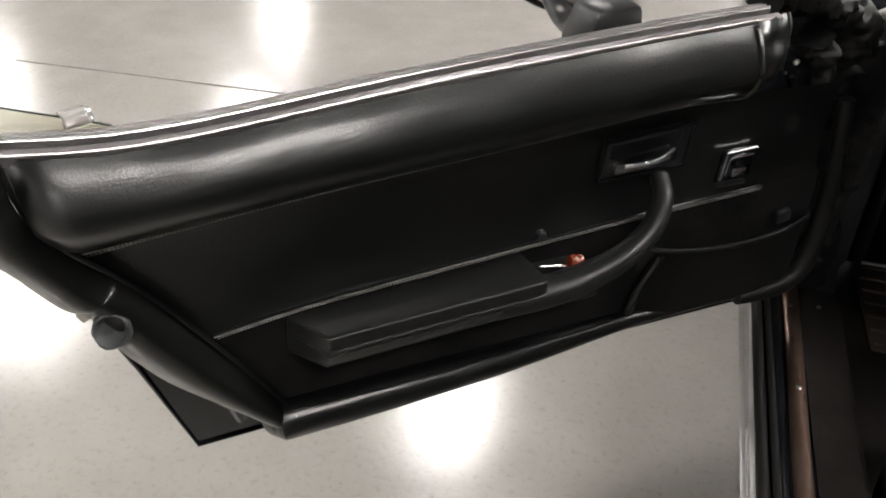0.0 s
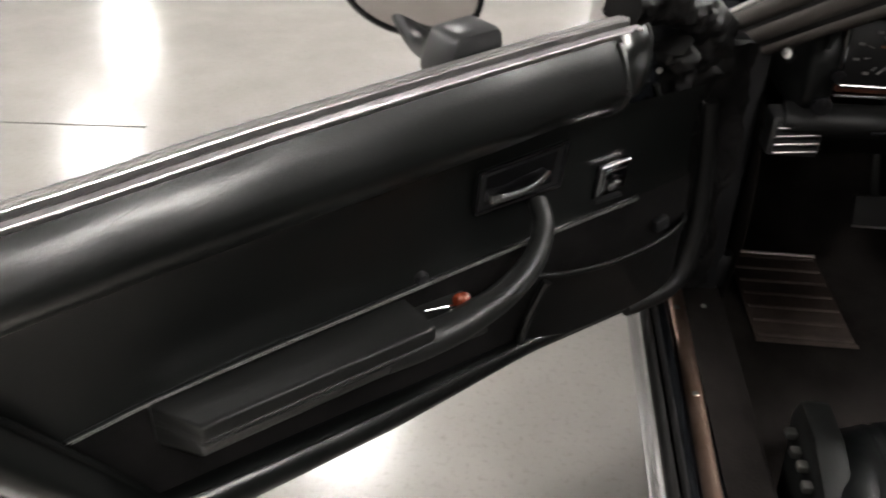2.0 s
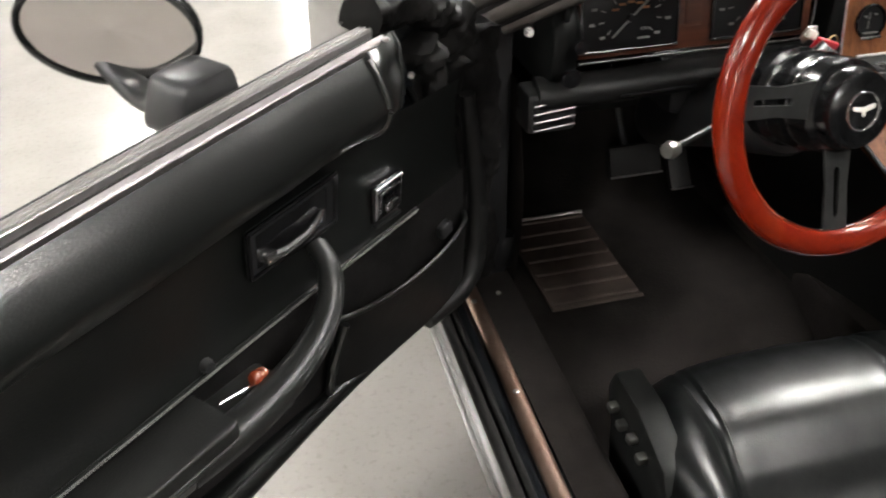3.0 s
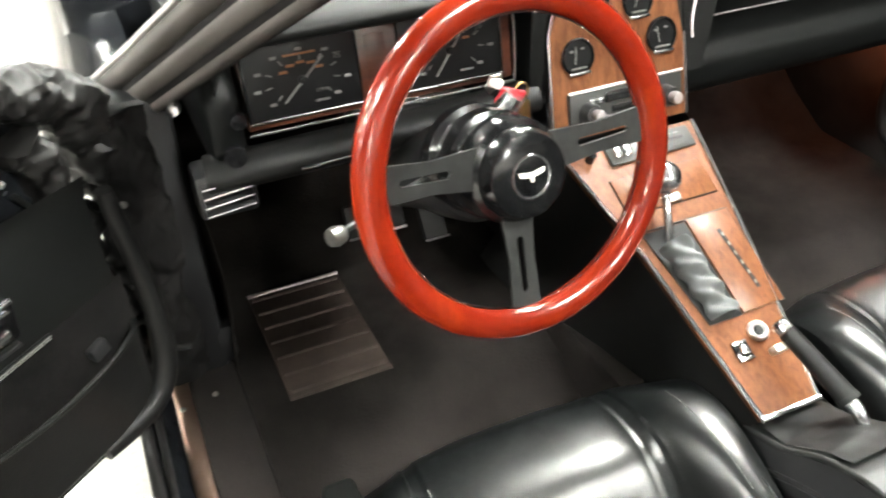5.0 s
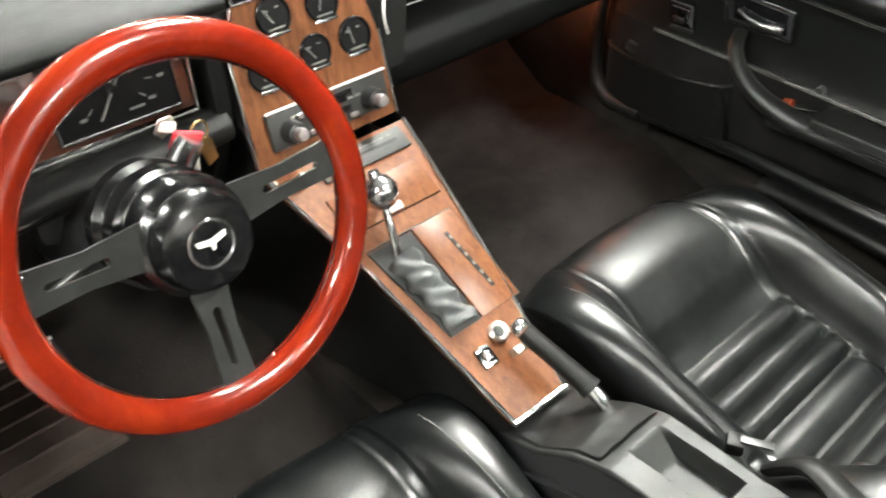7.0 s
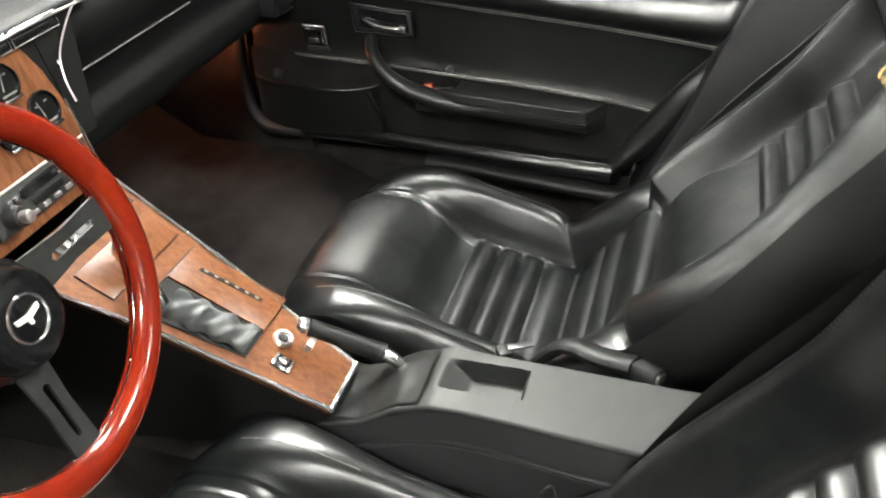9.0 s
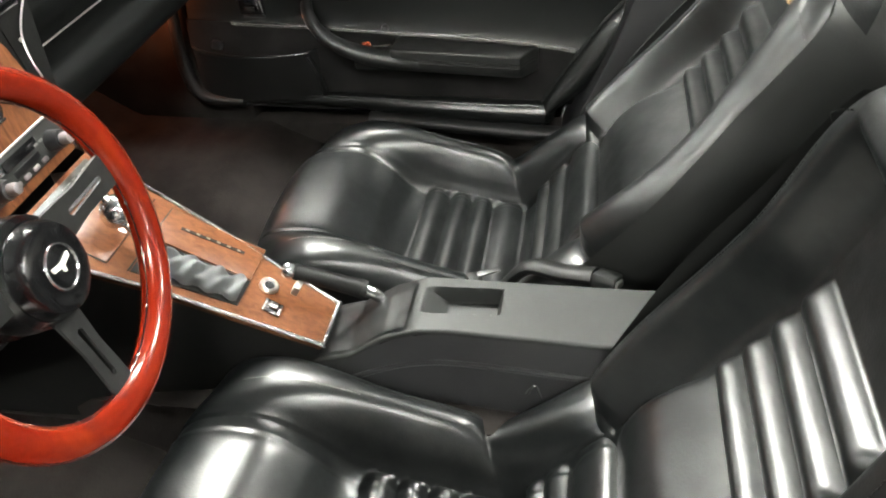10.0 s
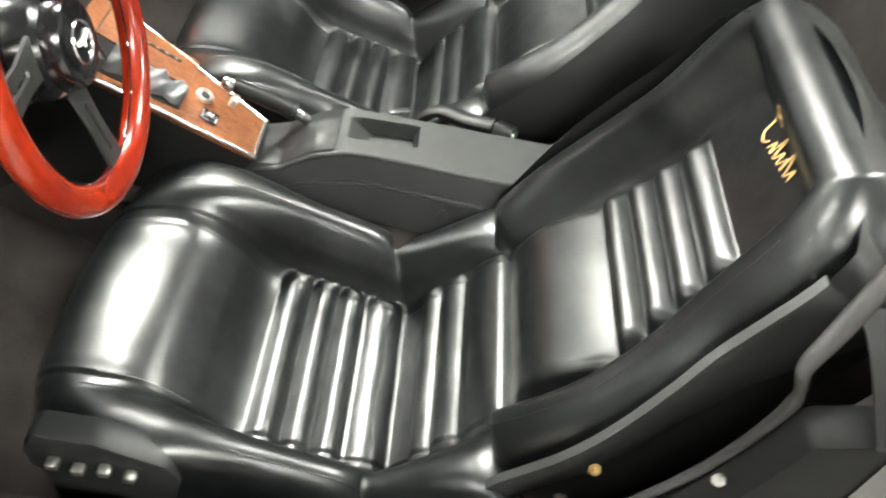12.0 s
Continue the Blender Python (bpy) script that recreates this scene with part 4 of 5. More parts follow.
        fore = (lum + pleats(v - rise, (0.192, 0.232, 0.274, 0.318, 0.368), 0.0185)) * pill(half_of(v) - abs(x), 0.020)
        return h * (0.3 + 0.7 * min(1, v / 0.05)) + dish + fore

    def back(i, j):
        v = LONG * i
        s = 2 * j - 1
        x = width(v) * math.copysign(abs(s) ** 0.9, s)
        p = base + up * v + fwd * face(x, v)
        return (x + SHIFT, p.y, p.z)
    rest = part("backrest", sheet(back, 280, 130), SEAT_LEATHER, t, "high pleated black leather folding backrest", sharp=60)

    def tub(i, j):
        a = i
        # round the outline: up one side, over the top, down the other
        if a < 0.4:
            v, s = LONG * a / 0.4 * 0.9, -1.0
        elif a > 0.6:
            v, s = LONG * (1 - a) / 0.4 * 0.9, 1.0
        else:
            f = (a - 0.5) / 0.1
            v, s = LONG * (1 - 0.1 * abs(f) ** 3), f
        w = width(v) + 0.008
        deep = 0.034 - 0.130 * min(1, j / 0.6) - 0.02 * max(0, (j - 0.6) / 0.4)
        inn = 1 + 0.03 * math.sin(math.pi * min(1, j / 0.6)) - 0.04 * min(1, j / 0.6) ** 2 - (0.9 * max(0, (j - 0.6) / 0.4))
        p = base + up * (v * (1 - 0.05 * j) + 0.01 * j) + fwd * deep
        return (w * s * inn + SHIFT, p.y, p.z)
    part("back_shell", sheet(tub, 90, 14), BACK_PLASTIC, t, "dark grey plastic seat back shell", sharp=50)
    # smooth grey cover on the outer side of the back, widening upwards
    low_edge = line([(-0.02, 0.010), (0.145, 0.004), (0.27, 0.002), (0.346, -0.018), (0.50, -0.072)])

    def cover(i, j):
        v = -0.02 + 0.49 * j
        out, deep = [(0.002, 0.036), (0.012, 0.034), (0.0145, 0.028), (0.016, None), (0.0135, None), (0.002, None)][round(i * 5)]
        deep = deep if deep is not None else low_edge(v) - (0.0, 0.003, 0.004)[round(i * 5) - 3]
        p = base + up * v + fwd * deep
        return (-inboard * (width(max(v, 0.03)) + out) + SHIFT, p.y, p.z)
    part("side_cover", sheet(cover, 5, 40), COVER_PLASTIC, t, "smooth grey plastic side cover", sharp=50)
    for s in (-1, 1):
        pts = []
        for k in range(18):
            v = 0.05 + 0.40 * k / 17
            p = base + up * v + fwd * (face(width(v) - 0.048, v) + 0.0004)
            pts.append((s * (width(v) - 0.048) + SHIFT, p.y, p.z))
        part("bolster_seam", seam(pts, fwd, pitch=0.005, width=0.0007, n=40), SEAT_LEATHER, rest)
        p = base + up * (LONG - 0.07)
        part("shoulder_seam", seam([(s * (width(LONG - 0.09) - d) + SHIFT, (base + up * (LONG - 0.10 + 0.02 * e) + fwd * hh).y, (base + up * (LONG - 0.10 + 0.02 * e) + fwd * hh).z) for d, e, hh in ((0.004, 0, 0.030), (0.030, 1, 0.056), (0.060, 2, 0.060), (0.085, 3, 0.046))], fwd, n=16), LEATHER, rest)
        for dv in (0.0, 0.05):
            p = base + up * (0.02 + dv) + fwd * (-0.03)
            part("hinge_bolt", moved(bolt(0.008, 0.012, True), axes((s * 0.236, p.y, p.z), Vector((0, 1, 0)), Vector((0, 0, s)), Vector((s, 0, 0)))), STEEL, t, "steel hinge bolt")
    # gold thread script, drawn as plain strokes
    def on_back(x, v):
        p = base + up * v + fwd * (face(x, v) + 0.0015)
        return (-x + SHIFT, p.y, p.z)
    strokes = [[(-0.045, 0.435), (-0.060, 0.450), (-0.074, 0.430), (-0.070, 0.405), (-0.052, 0.398), (-0.040, 0.408)]]
    for k in range(6):
        x = -0.032 + 0.017 * k
        strokes.append([(x, 0.400 + 0.002 * k), (x + 0.008, 0.418 + 0.002 * k + (0.016 if k in (1, 4) else 0)), (x + 0.011, 0.410 + 0.002 * k), (x + 0.014, 0.401 + 0.002 * k)])
    strokes = [[(-0.036 + 0.66 * (x + 0.058), 0.460 + 0.75 * (v - 0.43)) for x, v in st] for st in strokes]
    for st in strokes:
        part("gold_stroke", tube([on_back(*q) for q in st], [0.0010, 0.0020, 0.0018, 0.0010], 6, 12, flat=0.5, side=tuple(fwd)), GOLD_THREAD, rest, "gold embroidered stroke")
    # base frame and runners
    part("seat_base", box(-0.21, 0.21, -0.36, 0.13, 0.02, 0.085, 0.02), PLASTIC, t)
    for s in (-1, 1):
        part("runner", box(s * 0.19 - 0.018, s * 0.19 + 0.018, -0.38, 0.14, 0.0, 0.022, 0.004), STEEL, t)
    return t


car_seat("car_seat", pose(-0.325, 0, SEAT_Z), "black leather bucket seat with pleated cushion, driver's side", 27.5, 1)
car_seat("car_seat", pose(0.392, 0.035, SEAT_Z), "black leather bucket seat further reclined, passenger's side", 36.0, -1, 0.03)
# switch box on the sill side of the driver's seat
switch_box = thing("seat_switch_box", pose(-0.560, 0.004, SEAT_Z + 0.028), "dark seat side cover with four steel studs", "seat control")
part("cover", prism([(0.105, 0.01), (0.125, 0.16), (0.145, 0.208), (0.130, 0.246), (0.06, 0.245), (-0.02, 0.215), (-0.035, 0.19), (-0.02, 0.01)], -0.018, 0.022, 0.008, axis="x"), SHELL_PLASTIC, switch_box)
for k, y in enumerate((0.106, 0.078, 0.048, 0.020)):
    part("stud", moved(box(-0.008, 0.006, -0.007, 0.007, -0.006, 0.006, 0.003), pose(-0.024, y, 0.205 - 0.006 * (k % 2))), STEEL, switch_box)

# ---- seat belts ----
def belt_buckle(m, label):
    t = thing("belt_buckle", m, label, "seat belt buckle", "seat belts")
    part("sleeve", tube([(0, 0.06, -0.06), (0, 0.02, -0.01), (0, -0.04, 0.0), (0, -0.09, 0.012)], [0.016, 0.022, 0.024, 0.026], 12, 14, flat=0.55), VINYL, t, "black vinyl buckle sleeve")
    part("buckle", box(-0.020, 0.020, -0.125, -0.088, 0.0, 0.024, 0.005), SHELL_PLASTIC, t)
    part("release", box(-0.012, 0.012, -0.129, -0.118, 0.006, 0.018, 0.003), STEEL, t)
    return t


belt_buckle(pose(0.150, -0.30, 0.425, 0, 20, -25), "black sleeved seat belt buckle beside the console")
belt_tongue = thing("belt_tongue", pose(0.150, -0.215, 0.405, 0, 0, -62), "dull steel seat belt tongue on the passenger cushion", "seat belt tongue", "seat belts")
part("plate", box(-0.018, 0.020, -0.006, 0.006, -0.0015, 0.0015, 0.001), SPOKE_METAL, belt_tongue)
part("webbing", box(-0.034, -0.012, -0.012, 0.012, -0.02, -0.001, 0.003), VINYL, belt_tongue)
belt_hook = thing("belt_hook", pose(-0.095, -0.315, 0.395), "small dark belt hook beside the driver's seat", "seat belt hook", "seat belts")
part("hook", tube([(0, 0, 0), (0.004, 0.006, 0.016), (0.0, 0.012, 0.018), (-0.004, 0.018, 0.010)], 0.0020, 8, 12), SHELL_PLASTIC, belt_hook)

# ---- steering wheel ----
def turning(axis):
    axis = Vector(axis).normalized()
    across = Vector((0, 0, 1)).cross(axis).normalized()
    return across, axis.cross(across), axis


wheel = thing("steering_wheel", axes((-0.3175, 0.1373, 0.7737), *turning((0.0746, -0.9645, 0.2531))), "three-spoke steering wheel with glossy red mahogany rim", "steering wheel")
R1, R2 = 0.1693, 0.0172
HUB = Matrix.Translation((0.002, -0.009, -0.030))


def rim(i, j):
    a, b = 2 * math.pi * i, 2 * math.pi * j
    r = R1 + R2 * math.cos(b)
    return (r * math.cos(a), r * math.sin(a), R2 * 0.95 * math.sin(b))


bm = sheet(rim, 96, 20)
bmesh.ops.remove_doubles(bm, verts=bm.verts, dist=1e-5)
part("rim", bm, RIM_WOOD, wheel, "lacquered red mahogany rim")
part("rim_joint", tube([((R1 - R2 * 0.99) * math.cos(a), (R1 - R2 * 0.99) * math.sin(a), 0.0) for a in np.linspace(0, 2 * math.pi, 97)], 0.0010, 6), GLOSS_BLACK, wheel)
for k in range(16):
    a = 2 * math.pi * (k + 0.4) / 16
    part("rim_rivet", moved(bolt(0.0022, 0.001), pose((R1 - R2) * math.cos(a), (R1 - R2) * math.sin(a), 0, 90, 0, math.degrees(a) - 90)), CHROME, wheel)
for a, wide in ((172, 0.021), (3, 0.021), (-96, 0.019)):
    q = pose(0, 0, 0, 0, 0, a)
    outl = [(0.045, -wide * 1.05), (0.10, -wide * 0.80), (R1 - 0.008, -wide * 0.95), (R1 - 0.004, wide * 0.95), (0.10, wide * 0.80), (0.045, wide * 1.05)]
    slot = [(0.080, -0.0045), (0.135, -0.0035), (0.138, 0.0), (0.135, 0.0035), (0.080, 0.0045), (0.077, 0.0)]
    bm = bmesh.new()
    for z, sgn in ((0.004, 1), (0.0, -1)):
        ov = [bm.verts.new((x, y, z - 0.026 * (1 - x / R1))) for x, y in outl]
        sv = [bm.verts.new((x, y, z - 0.026 * (1 - x / R1))) for x, y in slot]
        for k in range(6):
            n = (k + 1) % 6
            bm.faces.new((ov[k], ov[n], sv[n], sv[k]))
        if sgn == 1:
            top_o, top_s = ov, sv
    for k in range(6):
        n = (k + 1) % 6
        bm.faces.new((top_o[k], top_o[n], ov[n], ov[k]))
        bm.faces.new((top_s[k], top_s[n], sv[n], sv[k]))
    part("spoke", moved(bm, q), SPOKE_METAL, wheel, "dark anodised slotted spoke", sharp=20)
part("hub", moved(lathe([(0.0001, 0.020), (0.050, 0.020), (0.056, 0.014), (0.058, 0.0), (0.058, -0.012), (0.052, -0.016), (0.052, -0.024), (0.060, -0.028), (0.060, -0.050), (0.055, -0.055), (0.055, -0.066), (0.062, -0.070), (0.062, -0.088), (0.0001, -0.09)], 48), HUB), GLOSS_BLACK, wheel, "glossy black ribbed hub", sharp=30)
horn = part("horn_button", moved(lathe([(0.0001, 0.042), (0.036, 0.0415), (0.044, 0.038), (0.048, 0.030), (0.049, 0.018)], 48), HUB), GLOSS_BLACK, wheel, "black horn button")
part("emblem_ring", moved(lathe([(0.0205, 0.0415), (0.0215, 0.0435), (0.0228, 0.0435), (0.0238, 0.0412)], 40), HUB), CHROME, horn, "thin chrome ring")
part("emblem", moved(join(prism([(-0.0013, -0.0055), (0.0013, -0.0055), (0.003, 0.002), (-0.003, 0.002)], 0.042, 0.0438, axis="z"), prism([(-0.0142, 0.0025), (-0.003, 0.0), (0.003, 0.0), (0.0142, 0.0025), (0.0150, 0.0072), (0.002, 0.0048), (-0.002, 0.0048), (-0.0150, 0.0072)], 0.042, 0.0441, axis="z")), HUB), WHITE_TAG, horn, "pale crossed emblem shape")
for z in (-0.020, -0.060):
    part("hub_ring", moved(lathe([(0.0535, -0.003), (0.0555, -0.002), (0.0555, 0.002), (0.0535, 0.003)], 40), HUB @ pose(0, 0, z)), CHROME, wheel)

# ---- steering column with stalk and keys ----
column = thing("steering_column", axes((-0.305, 0.1668, 0.7576), *turning((0.0818, -0.8938, 0.4408))), "black steering column shroud behind the wheel", "steering column")
part("shroud", lathe([(0.0001, -0.092), (0.060, -0.092), (0.064, -0.10), (0.060, -0.16), (0.052, -0.22), (0.048, -0.40), (0.0001, -0.40)], 28), PLASTIC, column)
part("stalk", tube([(-0.055, 0.005, -0.105), (-0.11, -0.005, -0.095), (-0.185, -0.02, -0.075)], [0.006, 0.0045, 0.004], 10, 12), SPOKE_METAL, column, "dull metal indicator stalk")
part("stalk_end", moved(lathe([(0.0001, 0.011), (0.0095, 0.010), (0.0115, 0.002), (0.009, -0.008), (0.004, -0.012)], 20), pose(-0.192, -0.022, -0.073, 0, -70, 0)), STEEL, column, "round metal stalk knob")
part("lock_barrel", moved(lathe([(0.0001, 0.03), (0.014, 0.03), (0.016, 0.0), (0.016, -0.02)], 20), pose(0.056, 0.050, -0.11, -40, 40, 0)), CHROME, column, "chrome ignition lock")
keys = thing("key_ring", pose(-0.243, 0.318, 0.768), "car keys with a red tag hanging from the ignition", "keys")
part("key", moved(prism([(-0.011, -0.004), (0.011, -0.004), (0.013, 0.012), (0.0, 0.022), (-0.013, 0.012)], -0.0012, 0.0012, 0.0006), pose(-0.012, 0.0, 0.012, 20, -30, 0)), STEEL, keys, "steel key")
part("tag", moved(box(-0.016, 0.016, -0.003, 0.003, -0.014, 0.014, 0.003), pose(-0.004, -0.022, 0.004, 20, 18, -15)), RED_TAG, keys, "red plastic key tag")
part("ring", moved(tube([(0.013 * math.cos(a), 0, 0.013 * math.sin(a)) for a in np.linspace(0, 2 * math.pi, 25)], 0.0011, 6, side=(0, 1, 0)), pose(0.016, -0.012, 0.002, 0, 0, 20)), BRASS, keys, "brass split ring")
part("key", moved(prism([(-0.008, -0.03), (0.008, -0.03), (0.010, -0.004), (0.0, 0.006), (-0.010, -0.004)], -0.0012, 0.0012, 0.0006), pose(0.020, -0.012, -0.010, 0, -12, 20)), BRASS, keys, "brass key")
part("tag", moved(box(-0.010, 0.010, -0.002, 0.002, -0.010, 0.010, 0.002), pose(-0.002, -0.014, -0.030, 0, 10, 0)), WHITE_TAG, keys, "white key tag")
part("tag", moved(box(-0.009, 0.009, -0.004, 0.004, -0.006, 0.006, 0.003), pose(-0.014, -0.006, 0.018, 0, 24, 0)), WHITE_TAG, keys)

# ---- dashboard ----
dash = thing("dashboard", pose(0, 0.42, 0.62), "black padded dashboard with walnut instrument cluster", "dashboard")


def in_dash(name, bm, mat, label="", parent=None, sharp=38):
    return part(name, moved(bm, Matrix.Translation((0, -0.42, -0.62))), mat, parent or dash, label, sharp)


HOOD = [(0.80, 0.86), (0.62, 0.878), (0.48, 0.884), (0.40, 0.884), (0.370, 0.880), (0.362, 0.872), (0.368, 0.862), (0.395, 0.855), (0.440, 0.846), (0.450, 0.840)]


def hood(i, j):
    x = -0.575 + 0.435 * i
    p = smooth_path([(0, y, z) for y, z in HOOD], 40)[round(j * 40)]
    e = min(1, i / 0.10)
    drop = 0.05 * (1 - math.sqrt(max(0, 1 - (1 - e) ** 2)))
    return (x, p.y + 0.01 * (1 - e), p.z - drop)


in_dash("hood", sheet(hood, 40, 40), DASH_VINYL, "black vinyl instrument hood")
in_dash("hood_side", prism([(0.80, 0.84), (0.42, 0.842), (0.385, 0.80), (0.392, 0.725), (0.44, 0.70), (0.80, 0.70)], -0.590, -0.548, 0.012, axis="x"), DASH_VINYL)
CP = smooth_path([(0, 0.80, 0.868), (0, 0.60, 0.872), (0, 0.48, 0.868), (0, 0.446, 0.864), (0, 0.436, 0.858), (0, 0.438, 0.852), (0, 0.452, 0.848)], 36)
in_dash("center_pad", sheet(lambda i, j: (-0.150 + 0.40 * i, CP[round(j * 36)].y, CP[round(j * 36)].z), 16, 36), DASH_VINYL, "black vinyl dashboard top")
in_dash("pad_edge", tube([(-0.060, 0.4345, 0.8545), (0.12, 0.4345, 0.8545), (0.24, 0.437, 0.850)], 0.0020, 8, 12), BRIGHT, "thin bright edge line")
in_dash("center_side", prism([(0.80, 0.84), (0.40, 0.85), (0.40, 0.72), (0.46, 0.60), (0.80, 0.60)], -0.160, -0.138, 0.004, axis="x"), DASH_VINYL)
in_dash("lower_pad", tube([(-0.60, 0.415, 0.700), (-0.50, 0.405, 0.704), (-0.30, 0.405, 0.708), (-0.15, 0.415, 0.708)], 0.030, 14, 20, flat=0.75), VINYL, "black padded lower rail")
in_dash("lower_panel", sheet(lambda i, j: (-0.61 + 0.47 * i, 0.425 + 0.16 * j + 0.03 * math.sin(math.pi * j), 0.695 - 0.12 * j), 12, 8), VINYL)
in_dash("lower_strip", tube([(-0.492, 0.376, 0.700), (-0.376, 0.376, 0.703)], 0.004, 8), GLOSS_BLACK)

# cluster face leaning a little, with two recessed dials
FACE = axes((-0.36, 0.430, 0.790), Vector((1, 0, 0)), Vector((0, 0.16, 0.987)).normalized(), Vector((0, -0.987, 0.16)).normalized())
cluster = in_dash("instrument_panel", moved(box(-0.178, 0.186, -0.052, 0.058, -0.02, 0.0, 0.004), FACE), CLUSTER_WOOD, "dark reddish walnut cluster face")
in_dash("trim_strip", moved(tube([(-0.178, -0.056, 0.003), (0.186, -0.056, 0.003)], 0.0020, 8), FACE), SPOKE_METAL, "satin trim strip", cluster)
in_dash("trim_strip", moved(tube([(0.186, -0.056, 0.003), (0.190, 0.01, 0.003), (0.186, 0.05, 0.003)], 0.0025, 8, 8), FACE), CHROME, "", cluster)
in_dash("cluster_surround", moved(tube([(-0.196, -0.066, 0.002), (-0.197, 0.030, 0.002), (-0.186, 0.056, 0.002), (-0.16, 0.066, 0.002), (0.0, 0.068, 0.002), (0.19, 0.068, 0.002)], 0.012, 10, 40), FACE), DASH_VINYL, "rounded black cluster surround", cluster)
random.seed(4)


def dial(cx, needle_angle, orange, count):
    d = in_dash("dial", moved(box(cx - 0.072, cx + 0.072, -0.042, 0.050, 0.0, 0.0022, 0.002), FACE), GAUGE_FACE, "black square instrument dial")
    rim_pts = [(cx - 0.072, -0.042, 0.003), (cx + 0.072, -0.042, 0.003), (cx + 0.072, 0.050, 0.003), (cx - 0.072, 0.050, 0.003), (cx - 0.072, -0.042, 0.003)]
    in_dash("dial_rim", moved(tube(rim_pts, 0.0025, 8), FACE), GLOSS_BLACK, "", d)
    for k in range(count):
        a = radians(225 - 270 * k / (count - 1))
        x, y = cx + 0.058 * math.cos(a), 0.002 + 0.036 * math.sin(a)
        if k != count - 3:
            in_dash("numeral_bar", moved(box(-0.0040, 0.0040, -0.0018, 0.0018, 0.0025, 0.0032), FACE @ pose(x, y, 0)), GAUGE_MARK, "", d)
        x, y = cx + 0.044 * math.cos(a), 0.002 + 0.027 * math.sin(a)
        in_dash("tick", moved(box(-0.004, 0.004, -0.0008, 0.0008, 0.0025, 0.0031), FACE @ pose(x, y, 0, 0, 0, math.degrees(a))), GAUGE_MARK, "", d)
    for k in range(orange):
        a = radians(150 - 120 * k / max(1, orange - 1))
        in_dash("inner_mark", moved(box(-0.005, 0.005, -0.0016, 0.0016, 0.0025, 0.0031), FACE @ pose(cx + 0.026 * math.cos(a), 0.004 + 0.018 * math.sin(a), 0)), GAUGE_ORANGE, "", d)
    in_dash("legend_bar", moved(box(cx - 0.02, cx + 0.02, 0.031, 0.0335, 0.0025, 0.0031), FACE), GAUGE_ORANGE, "", d)
    in_dash("legend_bar", moved(box(cx + 0.012, cx + 0.030, -0.030, -0.027, 0.0025, 0.0031), FACE), GAUGE_MARK, "", d)
    in_dash("needle", moved(box(-0.036, 0.038, -0.0012, 0.0012, 0.0040, 0.0052), FACE @ pose(cx, 0.0, 0, 0, 0, needle_angle)), GAUGE_MARK, "white needle", d)
    in_dash("needle_hub", moved(lathe([(0.0001, 0.008), (0.005, 0.0075), (0.006, 0.0025)], 16), FACE @ pose(cx, 0.0, 0)), GAUGE_FACE, "", d)
    return d


left_dial = dial(-0.102, 42, 5, 9)
right_dial = dial(0.096, -128, 4, 8)
in_dash("numeral", moved(lettering("75", 0.010), FACE @ pose(-0.056, 0.022, 0.0036)), GAUGE_MARK, "white numeral 75", left_dial)
in_dash("legend", moved(lettering("MPH", 0.0065), FACE @ pose(-0.080, -0.016, 0.0036)), GAUGE_MARK, "white letters MPH", left_dial)
in_dash("numeral", moved(lettering("75", 0.009), FACE @ pose(0.138, 0.024, 0.0036)), GAUGE_MARK, "white numeral 75", right_dial)
in_dash("panel_divider", moved(box(-0.018, 0.008, -0.02, 0.04, 0.0, 0.002, 0.001), FACE), CLUSTER_WOOD, "", cluster)

# side vent, light switch and knobs at the door end
vent = in_dash("air_vent", box(-0.618, -0.544, 0.395, 0.45, 0.646, 0.708, 0.008), PLASTIC, "black air vent with four slats, lit edges drawn as bright lines")
for k in range(4):
    z = 0.699 - 0.0125 * k
    in_dash("slat", moved(box(-0.030, 0.030, -0.005, 0.007, -0.0010, 0.0010, 0.0004), pose(-0.581, 0.391, z, 25, -5, 0)), PLASTIC, "", vent)
    # bright line laid on for the light along the slat's edge
    in_dash("slat_lit_edge", tube([(-0.611, 0.3865, z - 0.0045), (-0.551, 0.3865, z + 0.0007)], 0.0010, 6), BRIGHT, "", vent)
for x, z, r in ((-0.566, 0.735, 0.014), (-0.556, 0.778, 0.010)):
    in_dash("knob", moved(lathe([(0.0001, 0.016), (r * 0.9, 0.015), (r, 0.010), (r * 0.8, 0.0)], 20), pose(x, 0.386, z, 90, 0, 0)), GLOSS_BLACK, "black dashboard knob")
in_dash("knob", moved(lathe([(0.0001, 0.012), (0.007, 0.011), (0.008, 0.0)], 16), pose(-0.618, 0.40, 0.80, 90, 0, -30)), CHROME)
in_dash("column_cover", box(-0.40, -0.22, 0.40, 0.50, 0.64, 0.72, 0.02), PLASTIC)

# passenger side
PD = [(0.80, 0.86), (0.60, 0.872), (0.50, 0.862), (0.455, 0.835), (0.445, 0.79), (0.47, 0.735), (0.475, 0.70), (0.455, 0.675), (0.465, 0.63), (0.52, 0.60), (0.62, 0.60)]
pd_path = smooth_path([(0, y, z) for y, z in PD], 48)
in_dash("passenger_pad", sheet(lambda i, j: (0.112 + 0.09 * max(0.0, min(1.0, (pd_path[round(j * 48)].z - 0.74) / 0.12)) * (1 - i) + 0.72 * i, pd_path[round(j * 48)].y, pd_path[round(j * 48)].z), 30, 48), DASH_VINYL, "black padded passenger dashboard")
in_dash("pad_strip", tube([(0.150, 0.462, 0.748), (0.50, 0.462, 0.748)], 0.0015, 8), BRIGHT, "thin bright dashboard line")
